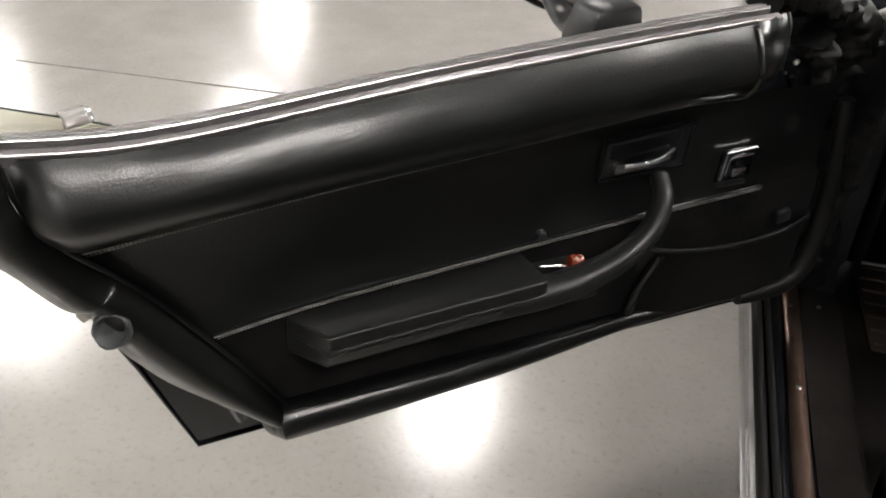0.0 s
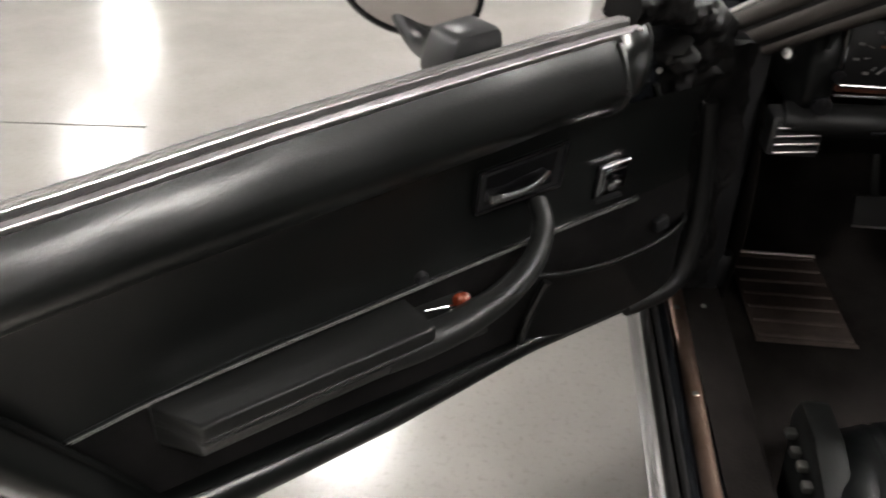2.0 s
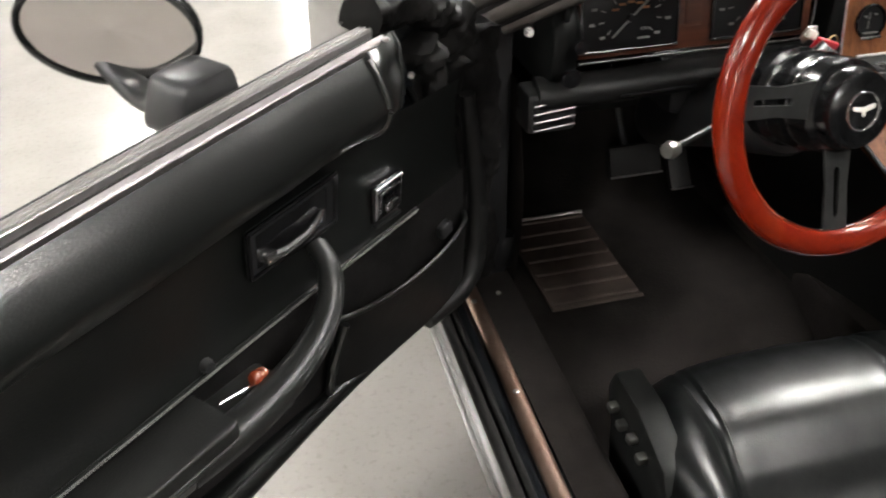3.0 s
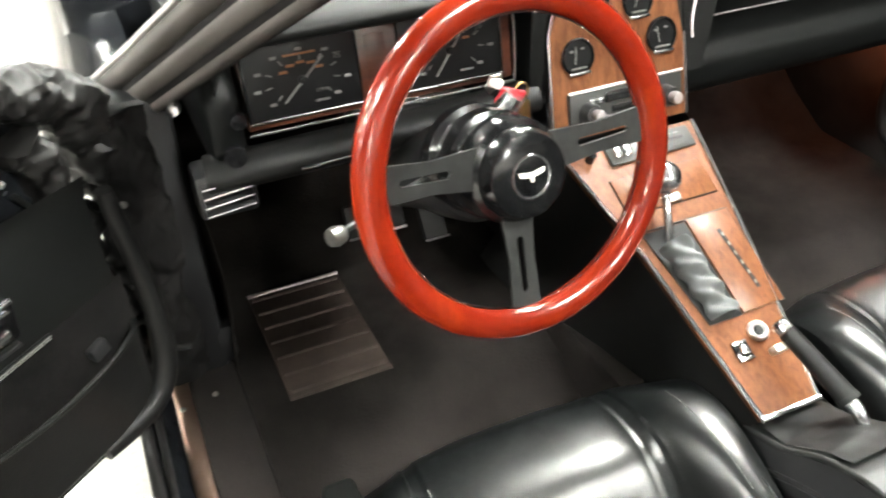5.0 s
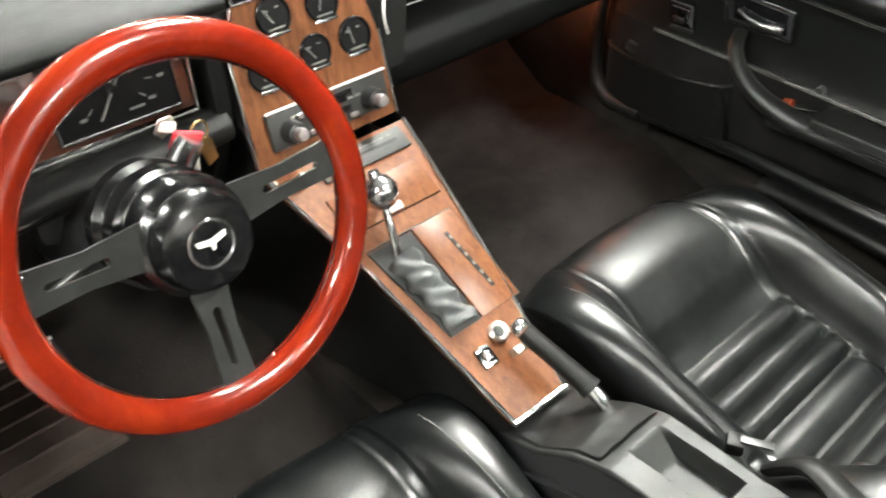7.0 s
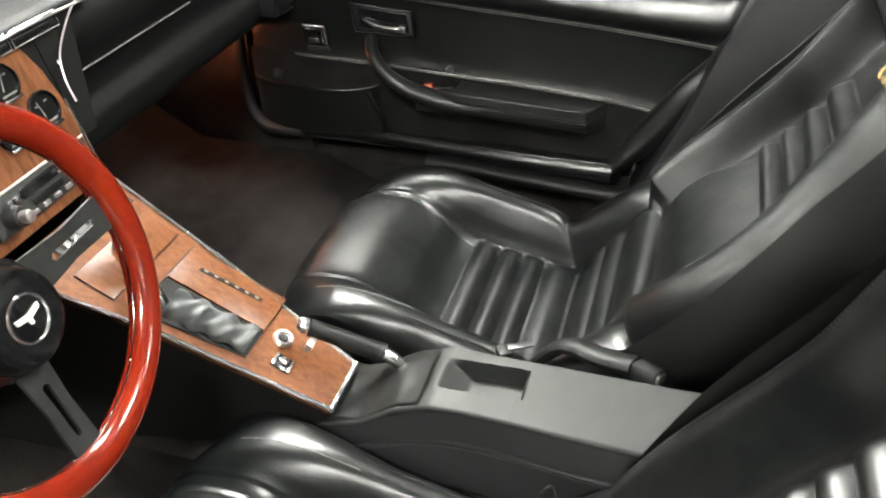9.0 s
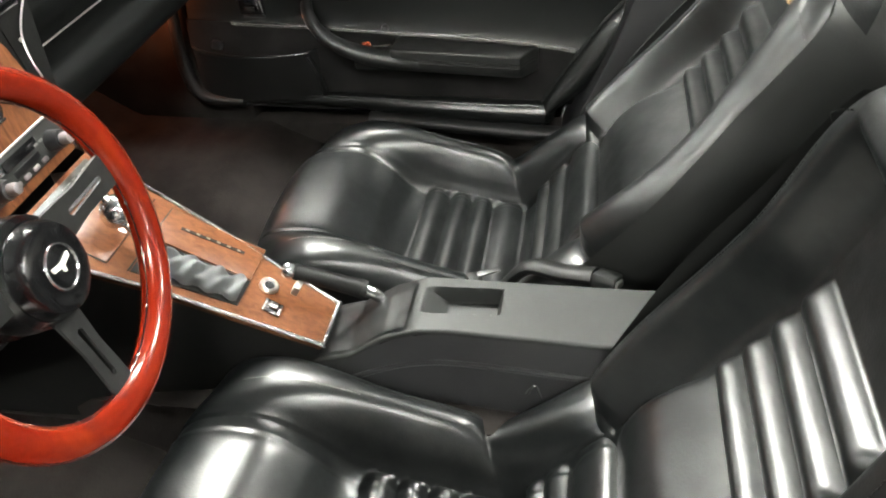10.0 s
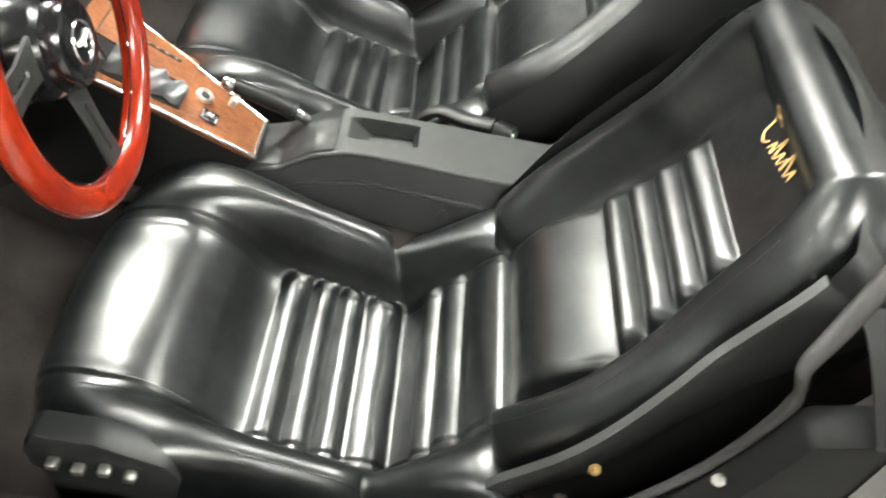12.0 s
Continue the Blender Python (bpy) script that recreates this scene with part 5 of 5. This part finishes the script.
in_dash("pad_piping", tube([(0.109, 0.402, 0.748), (0.112, 0.412, 0.775), (0.130, 0.425, 0.805), (0.165, 0.432, 0.835), (0.20, 0.437, 0.856)], 0.0016, 8, 24), BRIGHT, "pale piping along the dashboard pad")
in_dash("fascia_screw", moved(bolt(0.0035, 0.002), pose(0.127, 0.428, 0.795, 78, 0, 0)), STEEL)
far_vent = in_dash("air_vent", box(0.72, 0.80, 0.42, 0.47, 0.64, 0.70, 0.008), PLASTIC)
for k in range(4):
    in_dash("slat", moved(box(-0.032, 0.032, -0.006, 0.006, -0.0013, 0.0013, 0.0005), pose(0.76, 0.415, 0.690 - 0.0135 * k, 25, 0, 0)), PLASTIC, "", far_vent)

# ---- centre console: sloping walnut plate, upright gauge stack ----
console = thing("center_console", pose(0, 0.2, FLOOR_Z), "walnut-veneered centre console with gauges and shifter", "center console")
C0 = Matrix.Translation((0, -0.2, -FLOOR_Z))


def in_console(name, bm, mat, label="", parent=None, sharp=38):
    return part(name, moved(bm, C0), mat, parent or console, label, sharp)


# plate frame: x across, y up the slope, z out of the plate
PLATE = axes((0, 0.0, 0.410), Vector((1, 0, 0)), Vector((0, 0.864, 0.503)).normalized(), Vector((0, -0.503, 0.864)).normalized())
STACK = axes((-0.012, 0.388, 0.637), Vector((1, 0, 0)), Vector((0, 0.23, 0.97)).normalized(), Vector((0, -0.97, 0.23)).normalized())
LEFT = line([(0, -0.043), (0.256, -0.083), (0.43, -0.124)])
RIGHT = line([(0, 0.047), (0.218, 0.081), (0.445, 0.106)])
outline = [(LEFT(0), 0.0), (RIGHT(0), 0.0), (RIGHT(0.22), 0.22), (RIGHT(0.435), 0.435), (LEFT(0.435), 0.435), (LEFT(0.25), 0.25)]
plate = in_console("lower_plate", moved(prism(outline, -0.012, 0.0, axis="z"), PLATE), WALNUT, "walnut veneer console plate")
stack_outline = [(-0.113, 0.0), (0.114, 0.0), (0.112, 0.12), (0.104, 0.165), (0.088, 0.203), (-0.085, 0.203), (-0.108, 0.15)]
stack = in_console("gauge_panel", moved(prism(stack_outline, -0.012, 0.0, axis="z"), STACK), STACK_WALNUT, "walnut veneer gauge panel")


def edge(pts, fm, r=0.0034):
    in_console("edge_trim", moved(tube([(x, y, 0.001) for x, y in pts], r, 8), fm), CHROME, "bright edge trim")


edge([(LEFT(0), 0.0), (LEFT(0.25), 0.25), (LEFT(0.43), 0.43)], PLATE)
edge([(RIGHT(0), 0.0), (RIGHT(0.22), 0.22), (RIGHT(0.435), 0.435)], PLATE)
edge([(LEFT(0) - 0.002, 0.0), (RIGHT(0) + 0.002, 0.0)], PLATE, 0.0042)
edge([(-0.115, 0.0), (-0.110, 0.15), (-0.090, 0.203)], STACK, 0.003)
edge([(0.116, 0.0), (0.114, 0.12)], STACK, 0.0024)
# black fascia behind the gauge panel, with a row of bright-framed air outlets under the dashboard edge
in_console("fascia", moved(prism([(-0.120, 0.06), (0.150, 0.06), (0.205, 0.226), (-0.110, 0.226)], -0.020, -0.006, axis="z"), STACK), VINYL, "black vinyl fascia")
outlets = in_console("air_outlet", moved(box(-0.090, 0.166, 0.204, 0.228, -0.008, 0.004, 0.002), STACK), GLOSS_BLACK, "black air outlet row with thin bright frames")
for x0, x1 in ((-0.088, -0.012), (-0.006, 0.072), (0.078, 0.164)):
    in_console("outlet_frame", moved(tube([(x0, 0.206, 0.005), (x1, 0.206, 0.005), (x1, 0.226, 0.005), (x0, 0.226, 0.005), (x0, 0.206, 0.005)], 0.0013, 6), STACK), CHROME, "", outlets)
    in_console("outlet_vane", moved(box(x0 + 0.004, x1 - 0.004, 0.215, 0.2166, 0.003, 0.0055), STACK), PLASTIC, "", outlets)
# flanks down to the tunnel
in_console("flank", sheet(lambda i, j: tuple(PLATE @ Vector((LEFT(0.45 * i) - 0.004 - 0.035 * j, 0.45 * i, -0.006 - 0.20 * j - 0.12 * i * j))), 16, 8), VINYL, "black vinyl console side")
in_console("flank", sheet(lambda i, j: tuple(PLATE @ Vector((RIGHT(0.45 * i) + 0.004 + 0.035 * j, 0.45 * i, -0.006 - 0.20 * j - 0.12 * i * j))), 16, 8), VINYL)
in_console("panel_side", sheet(lambda i, j: tuple(STACK @ Vector((-0.118 - 0.012 * j, -0.04 + 0.26 * i, -0.004 - 0.10 * j))), 8, 6), VINYL)
in_console("panel_side", sheet(lambda i, j: tuple(STACK @ Vector((0.119 + 0.012 * j, -0.04 + 0.26 * i, -0.004 - 0.10 * j))), 8, 6), VINYL)
in_console("console_core", box(-0.10, 0.10, 0.44, 0.80, FLOOR_Z, 0.62, 0.01), VINYL)


def small_gauge(x, y, r, angle):
    g = in_console("gauge", moved(lathe([(r * 1.10, 0.0), (r * 1.12, 0.004), (r * 1.02, 0.006), (r * 0.96, 0.003), (r * 0.94, -0.006)], 32), STACK @ pose(x, y, 0)), GLOSS_BLACK, "round black gauge")
    in_console("face", moved(lathe([(0.0001, 0.0015), (r * 0.97, 0.0012)], 28), STACK @ pose(x, y, 0)), GAUGE_FACE, "", g)
    in_console("pointer", moved(box(-0.0008, 0.0008, -r * 0.2, r * 0.8, 0.003, 0.004), STACK @ pose(x - r * 0.2, y - r * 0.2, 0, 0, 0, angle)), GAUGE_MARK, "white pointer", g)
    in_console("scale_bar", moved(box(-r * 0.5, r * 0.55, -r * 0.72, -r * 0.62, 0.003, 0.004), STACK @ pose(x, y, 0)), GAUGE_MARK, "", g)
    in_console("scale_bar", moved(box(-r * 0.55, -r * 0.3, r * 0.30, r * 0.42, 0.003, 0.004), STACK @ pose(x, y, 0)), GAUGE_MARK, "", g)
    in_console("scale_bar", moved(box(r * 0.2, r * 0.42, r * 0.40, r * 0.50, 0.003, 0.004), STACK @ pose(x, y, 0)), GAUGE_MARK, "", g)
    in_console("chin", moved(box(-r * 0.75, r * 0.75, -r * 1.05, -r * 0.86, 0.003, 0.007, 0.001), STACK @ pose(x, y, 0)), CHROME, "chrome gauge chin", g)


for gx, gy, gr, ga in ((0.074, 0.122, 0.0235, 10), (0.010, 0.120, 0.0215, 35), (-0.066, 0.116, 0.0235, -5), (-0.036, 0.179, 0.0225, 30), (0.036, 0.176, 0.0225, -20)):
    small_gauge(gx, gy, gr, ga)

radio = in_console("radio", moved(box(-0.088, 0.104, 0.016, 0.068, 0.0, 0.008, 0.003), STACK), COVER_PLASTIC, "grey car radio with twin knobs")
in_console("radio_rim", moved(tube([(-0.088, 0.068, 0.008), (0.104, 0.068, 0.008)], 0.002, 8), STACK), BRIGHT, "", radio)
in_console("radio_window", moved(box(-0.030, 0.045, 0.045, 0.060, 0.008, 0.010, 0.001), STACK), GLOSS_BLACK, "", radio)
in_console("cassette_slot", moved(box(-0.020, 0.038, 0.030, 0.040, 0.008, 0.0105, 0.001), STACK), GAUGE_FACE, "", radio)
for k in range(4):
    in_console("radio_button", moved(box(-0.006, 0.006, -0.003, 0.003, 0.008, 0.012, 0.001), STACK @ pose(-0.025 + 0.022 * k, 0.024, 0)), BRIGHT, "", radio)
for bx in (-0.052, -0.040):
    in_console("radio_button", moved(box(-0.005, 0.005, -0.004, 0.004, 0.008, 0.014, 0.001), STACK @ pose(bx, 0.052, 0)), CHROME, "", radio)
for bx in (0.040, 0.052):
    in_console("radio_button", moved(box(-0.004, 0.004, -0.0016, 0.0016, 0.0102, 0.0112), STACK @ pose(bx, 0.048, 0)), GAUGE_MARK, "", radio)
for kx in (-0.058, 0.072):
    in_console("radio_knob", moved(lathe([(0.0001, 0.020), (0.013, 0.019), (0.015, 0.010), (0.016, 0.0)], 24), STACK @ pose(kx, 0.036, 0.008)), PLASTIC, "black radio knob", radio)
    in_console("knob_tip", moved(lathe([(0.0001, 0.034), (0.0075, 0.033), (0.009, 0.028), (0.008, 0.018)], 20), STACK @ pose(kx, 0.036, 0.008)), BRIGHT, "", radio)

# heater controls, ashtray lid, shifter panel, switches
heater = in_console("heater_panel", moved(box(-0.058, 0.088, 0.392, 0.428, 0.0, 0.005, 0.002), PLATE), COVER_PLASTIC, "grey heater control panel")
in_console("slider_slot", moved(box(0.005, 0.072, 0.408, 0.412, 0.005, 0.0058), PLATE), GAUGE_FACE, "", heater)
in_console("slider_slot", moved(box(0.005, 0.072, 0.399, 0.401, 0.005, 0.0058), PLATE), PLASTIC, "", heater)
for k in range(5):
    in_console("legend_bar", moved(box(-0.004, 0.004, -0.0007, 0.0007, 0.005, 0.0057), PLATE @ pose(0.012 + 0.013 * k, 0.419, 0)), GAUGE_MARK, "", heater)
for bx in (-0.044, -0.028):
    in_console("heater_button", moved(box(-0.006, 0.006, -0.008, 0.008, 0.004, 0.013, 0.002), PLATE @ pose(bx, 0.408, 0)), CHROME, "", heater)
in_console("heater_knob", moved(lathe([(0.0001, 0.016), (0.006, 0.015), (0.007, 0.0)], 16), PLATE @ pose(-0.086, 0.412, 0)), GLOSS_BLACK, "", plate)
ash = in_console("ashtray_lid", moved(box(-0.074, 0.078, 0.313, 0.371, 0.0, 0.003, 0.001), PLATE), WALNUT, "walnut ashtray lid")
in_console("lid_gap", moved(tube([(-0.074, 0.313, 0.001), (0.078, 0.313, 0.001), (0.078, 0.371, 0.001), (-0.074, 0.371, 0.001), (-0.074, 0.313, 0.001)], 0.0012, 6), PLATE), GAUGE_FACE, "", ash)
in_console("lid_pull", moved(box(-0.014, 0.016, 0.315, 0.327, 0.003, 0.006, 0.002), PLATE), BRIGHT, "", ash)
panel = in_console("shifter_panel", moved(prism([(0.010, 0.134), (0.079, 0.134), (0.074, 0.283), (0.003, 0.283)], 0.0, 0.004, 0.001, axis="z"), PLATE), WALNUT, "raised walnut shifter panel")
in_console("panel_gap", moved(tube([(0.074, 0.284, 0.001), (0.080, 0.134, 0.001)], 0.002, 6), PLATE), GAUGE_FACE, "", panel)
in_console("panel_gap", moved(tube([(-0.070, 0.284, 0.001), (0.074, 0.284, 0.001)], 0.0014, 6), PLATE), GAUGE_FACE, "", panel)
in_console("scale_slot", moved(prism([(0.040, 0.256), (0.046, 0.256), (0.056, 0.160), (0.050, 0.160)], 0.004, 0.0048, axis="z"), PLATE), GAUGE_FACE, "black shift position slot", panel)
for k in range(6):
    f = k / 5
    in_console("position_bar", moved(box(-0.0014, 0.0014, -0.0028, 0.0028, 0.0048, 0.0056), PLATE @ pose(0.0445 + 0.0075 * f, 0.247 - 0.078 * f, 0)), GAUGE_MARK, "", panel)
in_console("shifter_slot", moved(prism([(-0.044, 0.133), (0.008, 0.133), (0.001, 0.281), (-0.070, 0.281)], 0.0, 0.0022, axis="z"), PLATE), GAUGE_FACE, "black shifter opening", plate)


def boot(i, j):
    d = 0.138 + 0.115 * j
    w = 0.021 + 0.003 * math.sin(22 * j)
    cx = -0.019 - 0.018 * j
    a = math.pi * i
    z = 0.004 + (0.016 + 0.010 * j + 0.004 * math.sin(19 * j + 3 * i) + 0.003 * math.sin(31 * j - 9 * i)) * math.sin(a) ** 0.7
    return tuple(PLATE @ Vector((cx + w * math.cos(a), d, z)))


in_console("shifter_boot", sheet(boot, 20, 34), BOOT, "crumpled grey leather shift boot", plate)
lock = in_console("lock_button", moved(lathe([(0.0001, 0.003), (0.0085, 0.003), (0.0095, 0.0055), (0.0120, 0.0058), (0.0140, 0.004), (0.0145, 0.0)], 32), PLATE @ pose(0.017, 0.106, 0)), SATIN, "round chrome console lock")
in_console("lock_face", moved(lathe([(0.0001, 0.0050), (0.0065, 0.0047), (0.0075, 0.0035)], 18), PLATE @ pose(0.017, 0.106, 0)), BACK_PLASTIC, "", lock)
sw = in_console("console_switch", moved(box(-0.032, -0.009, 0.074, 0.102, 0.0, 0.004, 0.001), PLATE), GLOSS_BLACK, "small chrome rimmed console switch")
for y0, y1 in ((0.0745, 0.0785), (0.0975, 0.1015)):
    in_console("switch_bar", moved(box(-0.031, -0.010, y0, y1, 0.004, 0.0055, 0.0005), PLATE), CHROME, "", sw)
in_console("rocker_switch", moved(box(-0.026, -0.014, 0.082, 0.094, 0.004, 0.010, 0.002), PLATE), CHROME, "", sw)
in_console("plate_screw", moved(bolt(0.0035, 0.002), PLATE @ pose(-0.118, 0.425, 0)), STEEL, "", plate)

# ---- shifter ----
shifter = thing("gear_shifter", pose(-0.036, 0.226, 0.545), "chrome automatic gear shifter with round knob", "gear shifter")
part("stem", tube([(0.0, -0.004, -0.01), (0.004, 0.014, 0.032), (0.008, 0.031, 0.062)], [0.0065, 0.006, 0.0055], 12, 12), CHROME, shifter, "chrome shifter stem")
part("knob", moved(lathe([(0.0001, 0.024), (0.012, 0.021), (0.020, 0.013), (0.0235, 0.0), (0.020, -0.013), (0.012, -0.020), (0.007, -0.023)], 32), pose(0.0075, 0.034, 0.076)), CHROME, shifter, "round chrome knob")
part("knob_button", moved(lathe([(0.0001, 0.010), (0.007, 0.009), (0.008, 0.0)], 18), pose(0.0055, 0.042, 0.096, -25, 0, 0)), CHROME, shifter)

# ---- parking brake ----
brake = thing("parking_brake", pose(0.05, 0.0, 0.41), "black parking brake lever with chrome end", "parking brake")
grip = part("grip", tube([(-0.031, 0.048, 0.084), (-0.021, 0.004, 0.063), (-0.010, -0.042, 0.040)], [0.0118, 0.0128, 0.0140], 18, 14), VINYL, brake, "black ribbed grip")
part("grip_collar", tube([(-0.0104, -0.040, 0.0408), (-0.0090, -0.047, 0.0372)], 0.0148, 18), SHELL_PLASTIC, grip)
part("grip_head", moved(lathe([(0.0001, 0.010), (0.008, 0.009), (0.0115, 0.005), (0.0120, 0.0), (0.0120, -0.006)], 20), pose(-0.033, 0.055, 0.087, -66, 0, 12)), CHROME, brake, "chrome push button")
part("head_block", moved(box(-0.010, 0.010, -0.005, 0.005, -0.012, 0.004, 0.002), pose(-0.046, 0.040, 0.070, 30, 0, 0)), STEEL, brake)
part("release_rod", tube([(-0.009, -0.045, 0.038), (-0.008, -0.062, 0.029), (-0.008, -0.078, 0.012), (-0.009, -0.087, -0.004)], [0.0100, 0.0095, 0.0080, 0.0065], 14, 18), CHROME, brake, "curved chrome lever end")
part("lever_boot", crumple(tube([(-0.006, -0.070, -0.03), (-0.008, -0.078, -0.014), (-0.008, -0.080, -0.004)], [0.030, 0.022, 0.010], 20, 16), 0.003, 60), VINYL, brake)

# ---- rear console box between the seats ----
rear_box = thing("console_armrest", pose(0, -0.25, FLOOR_Z), "black moulded armrest box with an open tray", "console armrest")


def in_box(name, bm, mat, label=""):
    return part(name, moved(bm, Matrix.Translation((0, 0.25, -FLOOR_Z))), mat, rear_box, label)


TOPZ = line([(-0.75, 0.475), (-0.43, 0.462), (-0.25, 0.456), (-0.14, 0.452), (-0.09, 0.436), (-0.04, 0.405), (0.02, 0.388)])
WID_L = line([(-0.75, -0.058), (-0.42, -0.054), (-0.18, -0.036), (-0.10, -0.040), (-0.04, -0.048), (0.02, -0.050)])
WID_R = line([(-0.75, 0.060), (-0.44, 0.058), (-0.13, 0.072), (-0.06, 0.066), (0.02, 0.060)])
TRAY = (-0.004, 0.052, -0.250, -0.125)


def lid(i, j):
    y = 0.02 - 0.75 * i
    l, r, z = WID_L(y), WID_R(y), TOPZ(y)
    f = 2 * j - 1
    if f < -0.72:
        k = (-0.72 - f) / 0.28
        return (l - 0.005 * math.sin(k * 1.57), y, z - 0.007 * (1 - math.cos(k * 1.57)))
    if f > 0.72:
        k = (f - 0.72) / 0.28
        return (r + 0.005 * math.sin(k * 1.57), y, z - 0.007 * (1 - math.cos(k * 1.57)))
    x = l + (r - l) * (f + 0.72) / 1.44
    x0, x1, y0, y1 = TRAY
    front = y1 - 0.012
    dip = min(1, max(0, (x - x0) / 0.004)) * min(1, max(0, (x1 - x) / 0.004)) * min(1, max(0, (y - y0) / 0.004)) * min(1, max(0, (front - y) / 0.035))
    return (x, y, z - 0.026 * dip)


in_box("lid", sheet(lid, 190, 96), SHELL_PLASTIC, "grey-black moulded top with a tray")
in_box("brake_gaiter", crumple(sheet(lambda i, j: (WID_L(0.018 - 0.14 * i) + 0.004 + (WID_R(0.018 - 0.14 * i) - WID_L(0.018 - 0.14 * i) - 0.008) * j, 0.018 - 0.14 * i, TOPZ(0.018 - 0.14 * i) + 0.004 + 0.004 * math.sin(math.pi * j)), 40, 30), 0.003, 20, 2.0), VINYL, "creased black leather brake gaiter")
in_box("side", sheet(lambda i, j: (WID_L(0.02 - 0.75 * i) - 0.005 - 0.014 * min(1, j / 0.25) - 0.050 * max(0, j - 0.25), 0.02 - 0.75 * i, TOPZ(0.02 - 0.75 * i) - 0.007 - 0.17 * j), 30, 8), PLASTIC, "black lower side")
in_box("side", sheet(lambda i, j: (WID_R(0.02 - 0.75 * i) + 0.005 + 0.014 * min(1, j / 0.25) + 0.050 * max(0, j - 0.25), 0.02 - 0.75 * i, TOPZ(0.02 - 0.75 * i) - 0.007 - 0.17 * j), 30, 8), PLASTIC)
in_box("side_crease", tube([(-0.068, -0.02, 0.362), (-0.055, -0.16, 0.405), (-0.073, -0.40, 0.412), (-0.078, -0.60, 0.418)], 0.004, 8, 24), PLASTIC)
shell("tunnel", box(-0.125, 0.125, -0.80, 0.95, 0.2, 0.345, 0.02), CARPET, "carpeted transmission tunnel")

# ---- footwell: heel mat, pedals ----
mat_thing = thing("heel_mat", pose(-0.47, 0.55, FLOOR_Z), "brown ribbed heel mat on the driver's carpet", "heel mat")
part("pad", box(-0.082, 0.082, -0.140, 0.135, 0.002, 0.008, 0.003), MAT_RUBBER, mat_thing)
for k in range(7):
    y = 0.120 - 0.041 * k
    part("rib", moved(tube([(-0.076, 0, 0), (0.076, 0, 0)], 0.0036, 8), pose(0, y, 0.009)), MAT_RUBBER, mat_thing)
part("edge_strip", tube([(-0.082, 0.135, 0.009), (0.082, 0.135, 0.009)], 0.0035, 8), BRIGHT, mat_thing)
part("edge_strip", tube([(-0.082, -0.140, 0.008), (0.082, -0.140, 0.008)], 0.0035, 8), MAT_RUBBER, mat_thing)


def pedal(m, w, h, label):
    t = thing("pedal", m, label, "pedal", "pedals")
    part("pad", box(-w / 2, w / 2, -0.008, 0.008, -h / 2, h / 2, 0.005), RUBBER, t)
    part("arm", tube([(0, 0.008, h * 0.3), (0, 0.04, h * 0.8), (0, 0.06, 0.24)], 0.007, 8, 10), PLASTIC, t)
    part("pad_edge", tube([(-w / 2, -0.009, -h / 2), (w / 2, -0.009, -h / 2)], 0.002, 6), BRIGHT, t)
    return t


pedal(pose(-0.335, 0.60, 0.46, -25, 0, 0), 0.10, 0.055, "black rubber brake pedal")
pedal(pose(-0.215, 0.66, 0.42, -35, 0, 0), 0.045, 0.13, "black rubber accelerator pedal")
